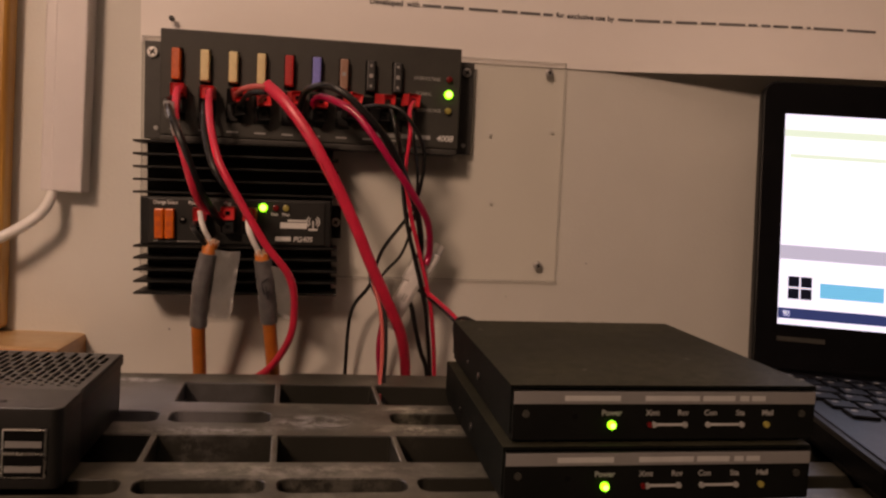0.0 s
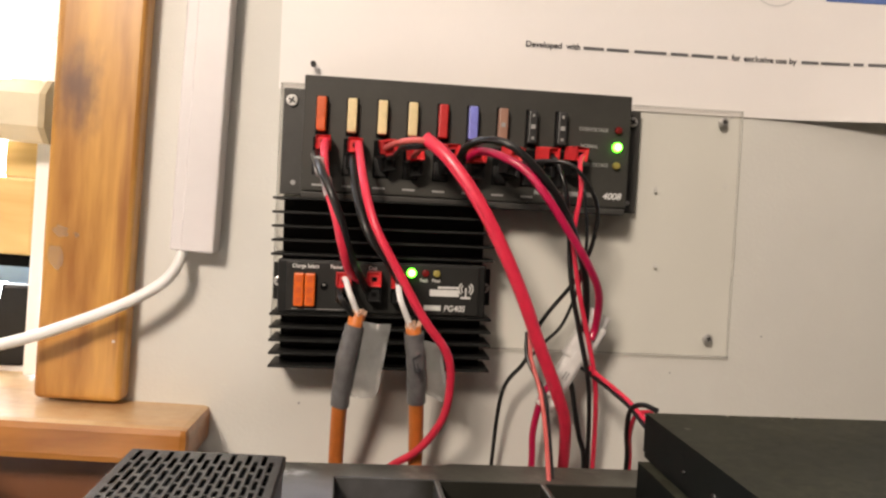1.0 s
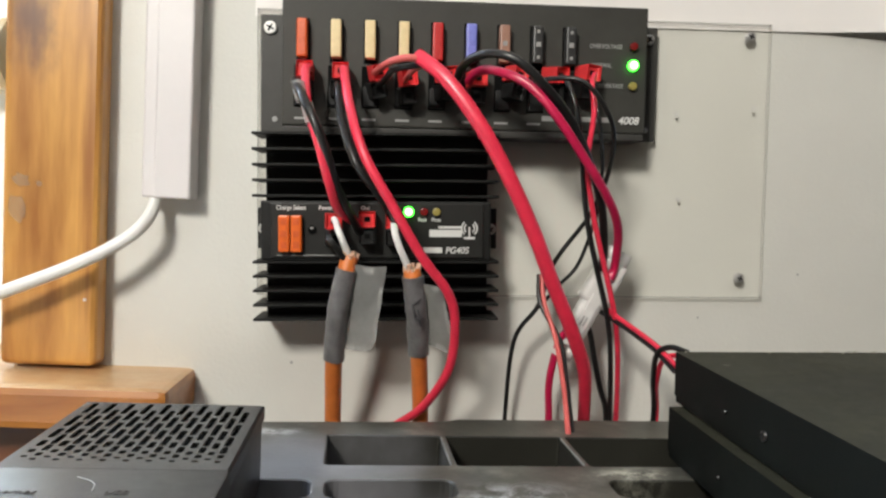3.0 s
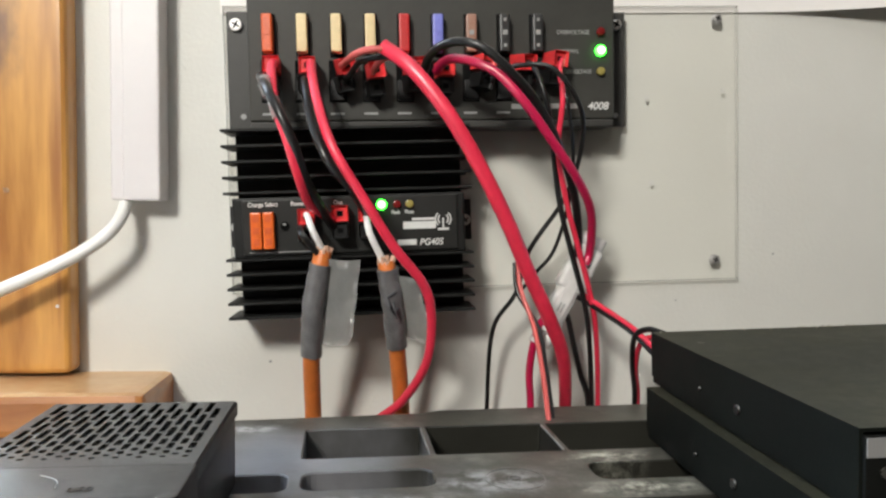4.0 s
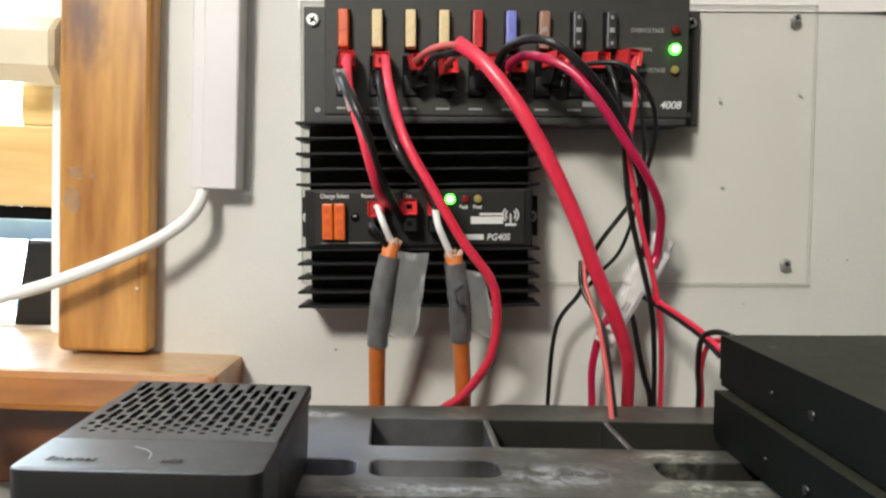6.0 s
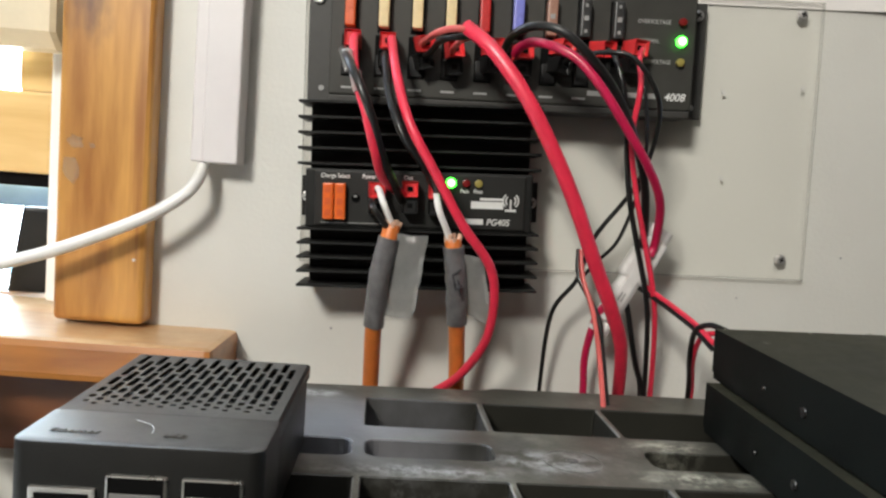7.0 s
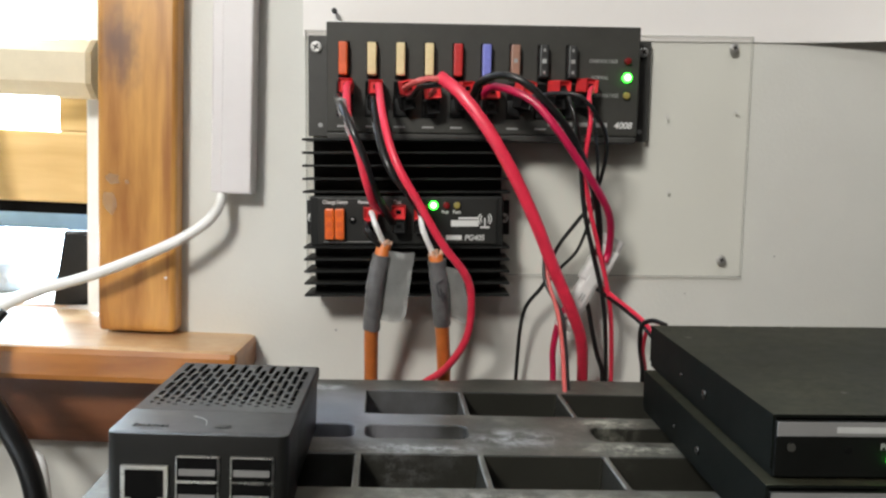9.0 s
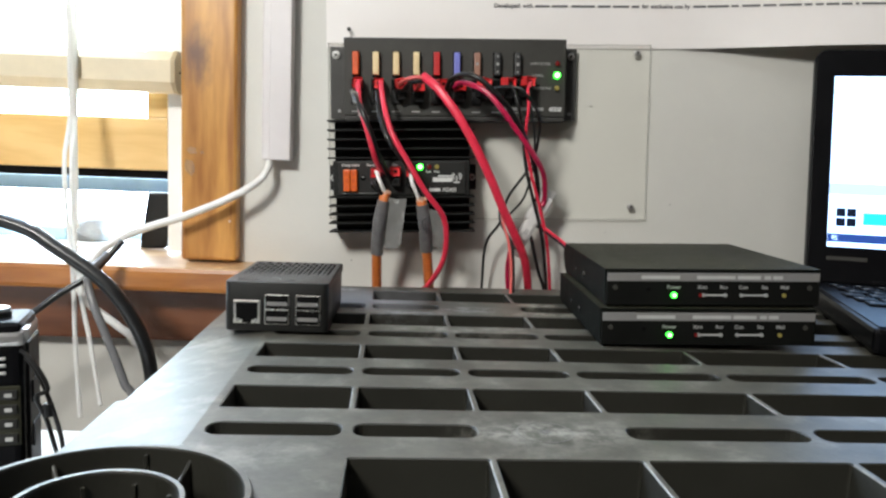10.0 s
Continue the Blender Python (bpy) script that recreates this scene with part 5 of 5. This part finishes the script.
for a in (-0.0230, -0.0124):
    part("jack_lamp", box(a, a + 0.0020, -HD - 0.0015, -HD - 0.0010, 0.0060, 0.0080), M_DIMPRINT, jack)
part("jack_step", box(-0.0195, -0.0141, -HD - 0.0015, -HD - 0.0012, 0.0055, 0.0073), M_HOLE, jack)
for x in (-0.0070, 0.0108):
    usb = part("usb_port", box(x, x + 0.0146, -HD - 0.0010, -HD + 0.004, 0.0046, 0.0222, 0.0007), M_TIN, pi, "double USB port")
    for z in (0.0052, 0.0140):
        part("port_hole", box(x + 0.0008, x + 0.0138, -HD - 0.0012, -HD - 0.0009, z, z + 0.0077), M_HOLE, usb)
        part("port_tongue", box(x + 0.0014, x + 0.0132, -HD - 0.0016, -HD - 0.0011, z + 0.0018, z + 0.0040), M_STRIP, usb)


# ---- packet modem boxes ----
def modem(m, label, foot=0.0012):
    t = root("modem_box", m, label, "modem", "stacked modem boxes")
    w, d, h = 0.0618, 0.0700, 0.0213
    part("lower_case", box(-w + 0.0006, w - 0.0006, -d, d, 0.0, h - 0.004, 0.0006), M_TNC, t)
    lid_b = bmesh.new()
    u = [(-w, 0.003), (-w, h), (w, h), (w, 0.003), (w - 0.001, 0.003), (w - 0.001, h - 0.001), (-w + 0.001, h - 0.001), (-w + 0.001, 0.003)]
    e0, e1 = [[lid_b.verts.new((x, yy, z)) for x, z in u] for yy in (-d + 0.0004, d - 0.0004)]
    for q in range(8):
        lid_b.faces.new((e0[q], e0[(q + 1) % 8], e1[(q + 1) % 8], e1[q]))
    for e in (e0, e1):
        for q in ((0, 1, 6, 7), (1, 2, 5, 6), (2, 3, 4, 5)):
            lid_b.faces.new([e[k] for k in q])
    bmesh.ops.bevel(lid_b, geom=[e for e in lid_b.edges if len(e.link_faces) == 2 and e.calc_face_angle(0) > 1], offset=0.00045, segments=2, affect='EDGES')
    part("cover", lid_b, M_TNC, t, "black painted sheet steel cover")
    fy = -d - 0.0010
    f = part("front_panel", box(-w + 0.0008, w - 0.0008, fy, -d + 0.0005, 0.0006, h - 0.0016, 0.0003), M_FACE, t)
    part("grey_strip", box(-w + 0.0010, w - 0.0010, fy - 0.0003, fy + 0.0002, h - 0.0068, h - 0.0020, 0.0001), M_STRIP, t, "grey title strip on the front")
    X = lambda u: -w + 2 * w * u
    for a, b in ((0.166, 0.343), (0.423, 0.60), (0.612, 0.718), (0.735, 0.765), (0.775, 0.82)):
        part("title_bar", box(X(a), X(b), fy - 0.0005, fy - 0.0003, h - 0.0056, h - 0.0036), M_TITLE, t)
    lz = h - 0.0148
    g = smooth(part("green_lamp", cyl(0.0017, 0.0022, pose(X(0.318), fy - 0.0006, lz, 90), 18, 0.0008), M_LED_G, t, "lit green indicator"))
    part("lamp_core", cyl(0.0009, 0.0004, pose(X(0.318), fy - 0.0019, lz, 90), 14), M_LED_CORE, g)
    part("red_lamp", cyl(0.0011, 0.0012, pose(X(0.442), fy - 0.0003, lz, 90), 12), M_LED_R, t)
    part("yellow_lamp", cyl(0.0012, 0.0014, pose(X(0.829), fy - 0.0003, lz, 90), 14), M_LED_Y, t)
    for a, b in ((0.455, 0.556), (0.632, 0.745)):
        part("lamp_line", box(X(a), X(b), fy - 0.0003, fy, lz - 0.0005, lz + 0.0004), M_TITLE, t)
        for u in (a, b):
            part("dark_lamp", cyl(0.0011, 0.0012, pose(X(u), fy - 0.0003, lz, 90), 12), M_DIMPRINT, t)
    for word, u in (("Power", 0.318), ("Xmt", 0.450), ("Rcv", 0.550), ("Con", 0.640), ("Sta", 0.740), ("Mail", 0.832)):
        o = front_text("legend", word, 0.0030, 0, fy - 0.0001, h - 0.0112, M_DIMPRINT, t)
        half = max(v.co.x for v in o.data.vertices) / 2
        o.data.transform(Matrix.Translation((X(u) - half, 0, 0)))
    for u in (0.046, 0.947):
        part("panel_screw", cyl(0.0014, 0.001, pose(X(u), fy - 0.0003, h - 0.0105, 90), 12), M_RRCASE, t)
    part("key_socket", cyl(0.0012, 0.0006, pose(X(0.2), fy - 0.0001, h - 0.0115, 90), 12), M_HOLE, t)
    for y, q in ((-0.0085, 0.0019), (0.020, 0.0009)):
        for s in (-1, 1):
            part("side_screw", cyl(q, 0.0014, pose(s * (w + 0.0002), y, h - 0.0120, 0, 90, 0), 14, 0.0006), M_SCREWBLK, t)
    for x in (-0.050, 0.050):
        for y in (-0.058, 0.058):
            part("foot", cyl(0.0045, foot, pose(x, y, -foot / 2), 14), M_BLACK, t, "black rubber foot")
    return t


modem(pose(0.0658, 0.4160, 0.8031, 0, -1.8, 0), "black steel packet modem box resting on the resin shelf")
modem(pose(0.0686, 0.4203, 0.8254, 0, -1.9, -0.3), "black steel packet modem box stacked on another one", 0.0009)

# ---- laptop ----
LX, LY, LYAW = 0.2109, 0.5300, -15.0
lap = root("laptop", pose(LX, LY, 0.8, 0, 0, LYAW), "open black laptop with a bright white screen, standing on the shelf", "laptop")
LW, LD = 0.280, 0.190
part("base", box(0, LW, -LD, 0.004, 0.001, 0.0165, 0.003), M_LAP, lap)
part("deck", box(0.003, LW - 0.003, -LD + 0.003, -0.006, 0.0163, 0.0172, 0.0004), M_LAP, lap)
ky = -0.020
for r in range(6):
    kx = 0.012 + 0.003 * (r % 3)
    key_h = 0.008 if r == 0 else 0.0140
    while kx < LW - 0.026:
        kw = 0.0140 + (0.008 if (r + int(kx * 1000)) % 11 == 0 else 0)
        o = part("key", box(kx, kx + kw, ky - key_h, ky, 0.0170, 0.0188, 0.0006, 1), M_KEY, lap)
        part("key_legend", box(kx + 0.003, kx + 0.006, ky - 0.0055, ky - 0.0035, 0.0188, 0.01892), M_DIMPRINT, o)
        kx += kw + 0.0028
    ky -= key_h + 0.0028
part("touchpad", box(0.098, 0.188, -0.183, -0.128, 0.0170, 0.0174, 0.0002), M_PANEL, lap)
for x in (0.02, 0.255):
    for y in (-0.18, -0.02):
        part("foot", cyl(0.006, 0.0012, pose(x, y, 0.0006), 14), M_BLACK, lap)
LID = pose(0, 0.0, 0.0165, -11.0, 0, 0)


def lid_part(name, b, material, label="", parent=None):
    o = part(name, b, material, lap, label)
    o.matrix_basis = LID
    return o


bm = box(0, LW, -0.0010, 0.0085, 0.0, 0.1945)
bmesh.ops.bevel(bm, geom=[e for e in bm.edges if min(v.co.z for v in e.verts) > 0.19 and abs(e.verts[0].co.y - e.verts[1].co.y) > 0.005], offset=0.0095, segments=6, affect='EDGES', profile=0.5)
bmesh.ops.bevel(bm, geom=[e for e in bm.edges if e.calc_face_angle(0) > 1.2], offset=0.0016, segments=2, affect='EDGES', profile=0.5)
lid_part("screen_lid", bm, M_LAP, "black screen lid")
add = 0.0150
SZ0, SZ1 = 0.0300, 0.1712
lid_part("display", box(add, add + 0.250, -0.0016, -0.0011, SZ0, SZ1), M_SCREEN, "lit white display")


def scr(name, u0, u1, v0, v1, material):
    k = (SZ1 - SZ0) / 0.152
    lid_part(name, box(add + u0 * k, add + u1 * k, -0.0021, -0.0017, SZ1 - v1 * k, SZ1 - v0 * k), material)


scr("screen_title_band", 0.0, 0.256, 0.0115, 0.0170, M_SCR_TEAL)
scr("screen_line", 0.004, 0.252, 0.0295, 0.0325, M_SCR_TEAL)
scr("screen_divider", 0.0, 0.256, 0.0960, 0.1060, M_SCR_BAR)
scr("screen_taskbar", 0.0, 0.256, 0.1405, 0.1480, M_SCR_TASK)
for a in (0.006, 0.0145):
    for b in (0.1180, 0.1265):
        scr("screen_tile", a, a + 0.0075, b, b + 0.0075, M_SCR_NAVY)
scr("screen_meter", 0.0275, 0.0700, 0.1215, 0.1320, M_SCR_CYAN)
scr("screen_start_mark", 0.003, 0.008, 0.1422, 0.1465, M_SCREEN)
lid_part("maker_bar", box(add, add + 0.030, -0.0014, -0.0010, 0.0190, 0.0220), M_RRCASE)
for x in (0.05, 0.21):
    lid_part("hinge", cyl(0.0045, 0.03, pose(x + 0.015, 0.003, 0.002, 0, 90, 0), 16), M_LAP)

# ---- black leads by the window, side table and handheld radio ----
tagged(smooth(part("black_cable", tube([(-0.52, 0.49, 0.862), (-0.419, 0.50, 0.844), (-0.379, 0.50, 0.8235), (-0.3425, 0.50, 0.797), (-0.3215, 0.50, 0.767), (-0.3115, 0.50, 0.738), (-0.309, 0.50, 0.70), (-0.312, 0.49, 0.64), (-0.33, 0.49, 0.3), (-0.34, 0.49, 0.004)], 0.0055, 12), M_BLKWIRE), 60), "thick black cable arching down past the window sill", "cable")
tagged(smooth(part("black_cable", tube([(-0.346, 0.5365, 0.8285), (-0.356, 0.531, 0.815), (-0.368, 0.520, 0.800), (-0.387, 0.512, 0.787), (-0.405, 0.505, 0.772), (-0.46, 0.49, 0.73), (-0.47, 0.47, 0.60), (-0.47, 0.45, 0.006)], 0.0026, 10), M_BLKWIRE), 60), "thin black cable tied to a white cable", "cable")
tagged(smooth(part("grey_cable", tube([(-0.356, 0.529, 0.818), (-0.361, 0.507, 0.804), (-0.353, 0.497, 0.784), (-0.343, 0.494, 0.762), (-0.335, 0.492, 0.744), (-0.327, 0.490, 0.724), (-0.316, 0.488, 0.69), (-0.305, 0.480, 0.5), (-0.304, 0.480, 0.005)], 0.0032, 10), M_GREYCABLE), 60), "glossy grey cable drooping behind the shelf edge", "cable")
table = root("side_table", pose(0, 0, 0), "low white laminate side table beside the shelf", "table")
part("tabletop", box(-0.95, -0.262, 0.02, 0.40, 0.700, 0.7195, 0.002), M_TABLE, table)
for x in (-0.92, -0.30):
    for y in (0.05, 0.37):
        part("leg", box(x - 0.015, x + 0.015, y - 0.015, y + 0.015, 0, 0.6995, 0.002), M_TABLE, table)

radio = root("handheld_radio", pose(-0.2970, 0.245, 0.7197, 0, 0, 18), "black handheld two-way radio with silver top and keypad", "radio")
part("body", box(-0.028, 0.028, -0.016, 0.016, 0, 0.108, 0.004, 3), M_LAP, radio)
part("battery_side", box(0.0255, 0.0292, -0.010, 0.014, 0.006, 0.098, 0.001), M_BLACK, radio)
part("top_band", box(-0.0285, 0.0285, -0.0165, 0.0165, 0.0975, 0.104, 0.002), M_SILVER, radio, "silver top band")
knob = part("volume_knob", cyl(0.0054, 0.0060, pose(0.0160, -0.002, 0.1072), 28, 0.0006), M_BLACK, radio, "ribbed black volume knob with a bright cap")
part("knob_cap", cyl(0.0050, 0.0022, pose(0.0160, -0.002, 0.1110), 28, 0.0007), M_SILVER, knob, "bright silver cap")
part("corner_lens", box(0.0235, 0.0302, -0.0150, -0.0060, 0.0992, 0.1052, 0.0018), M_SILVER, radio, "shiny corner clip")
part("antenna", cyl(0.0048, 0.15, pose(-0.014, 0.002, 0.183), 16, 0.001), M_BLACK, radio)
for z in (0.0925, 0.0895, 0.0862):
    part("display_bar", box(-0.022, 0.0215, -0.0166, -0.0157, z - 0.0007, z + 0.0007, 0.0003, 1), M_TITLE, radio, "pale printed bar")
part("keypad_panel", box(-0.0225, 0.0268, -0.0166, -0.0157, 0.0545, 0.0806, 0.0004), M_RKEY, radio)
for r in range(4):
    for c in range(4):
        kx, kz = -0.0188 + c * 0.0115, 0.0750 - r * 0.0064
        o = part("key", box(kx, kx + 0.0100, -0.0178, -0.0163, kz, kz + 0.0042, 0.0006), M_PANEL, radio)
        part("key_mark", box(kx + 0.0052, kx + 0.0080, -0.0181, -0.0177, kz + 0.0012, kz + 0.0028), M_TITLE, o)
part("speaker_panel", box(-0.022, 0.022, -0.0168, -0.0158, 0.012, 0.044, 0.0004), M_PANEL, radio)
for z in (0.030, 0.050, 0.070):
    part("side_ridge", box(0.0288, 0.0300, -0.006, 0.008, z, z + 0.010, 0.0004), M_BLACK, radio)
lany = root("wrist_strap", pose(0, 0, 0), "thin black cord wrist strap hanging from the radio", "strap")
part("loop", tube([(-0.273, 0.241, 0.818), (-0.262, 0.238, 0.812), (-0.254, 0.236, 0.800), (-0.259, 0.236, 0.796), (-0.255, 0.237, 0.785), (-0.250, 0.238, 0.765), (-0.240, 0.240, 0.735), (-0.238, 0.242, 0.7205)], 0.0010, 7), M_BLKWIRE, lany)
part("loop", tube([(-0.273, 0.243, 0.816), (-0.262, 0.240, 0.808), (-0.253, 0.238, 0.790), (-0.250, 0.240, 0.770), (-0.254, 0.242, 0.745), (-0.256, 0.242, 0.7205)], 0.0010, 7), M_BLKWIRE, lany)
part("bead", cyl(0.0022, 0.006, pose(-0.255, 0.238, 0.790), 12, 0.0006), M_BLACK, lany)

# ---- paint crumbs along the back edge of the upper modem box ----
crumbs = bmesh.new()
loose = random.Random(11)
for i in range(26):
    cx, size = (loose.gauss(0.082, 0.008), loose.uniform(0.0003, 0.0008)) if i < 18 else (loose.uniform(0.008, 0.126), loose.uniform(0.0003, 0.0006))
    cy = 0.4893 - abs(loose.gauss(0, 0.0008))
    base = 0.8254 + 0.0213 + 0.0332 * (cx - 0.0686) + 0.0001
    m = pose(cx, cy, base + size * 0.35, loose.uniform(-30, 30), loose.uniform(-30, 30), loose.uniform(0, 180)) @ Matrix.Diagonal((size, size * loose.uniform(0.5, 1), size * 0.5, 1))
    bmesh.ops.create_icosphere(crumbs, subdivisions=1, radius=1.0, matrix=m)
tagged(part("paint_crumbs", crumbs, M_CRUMB), "pale paint crumbs lying on the back edge of the modem box", "crumbs", kind="stuff")
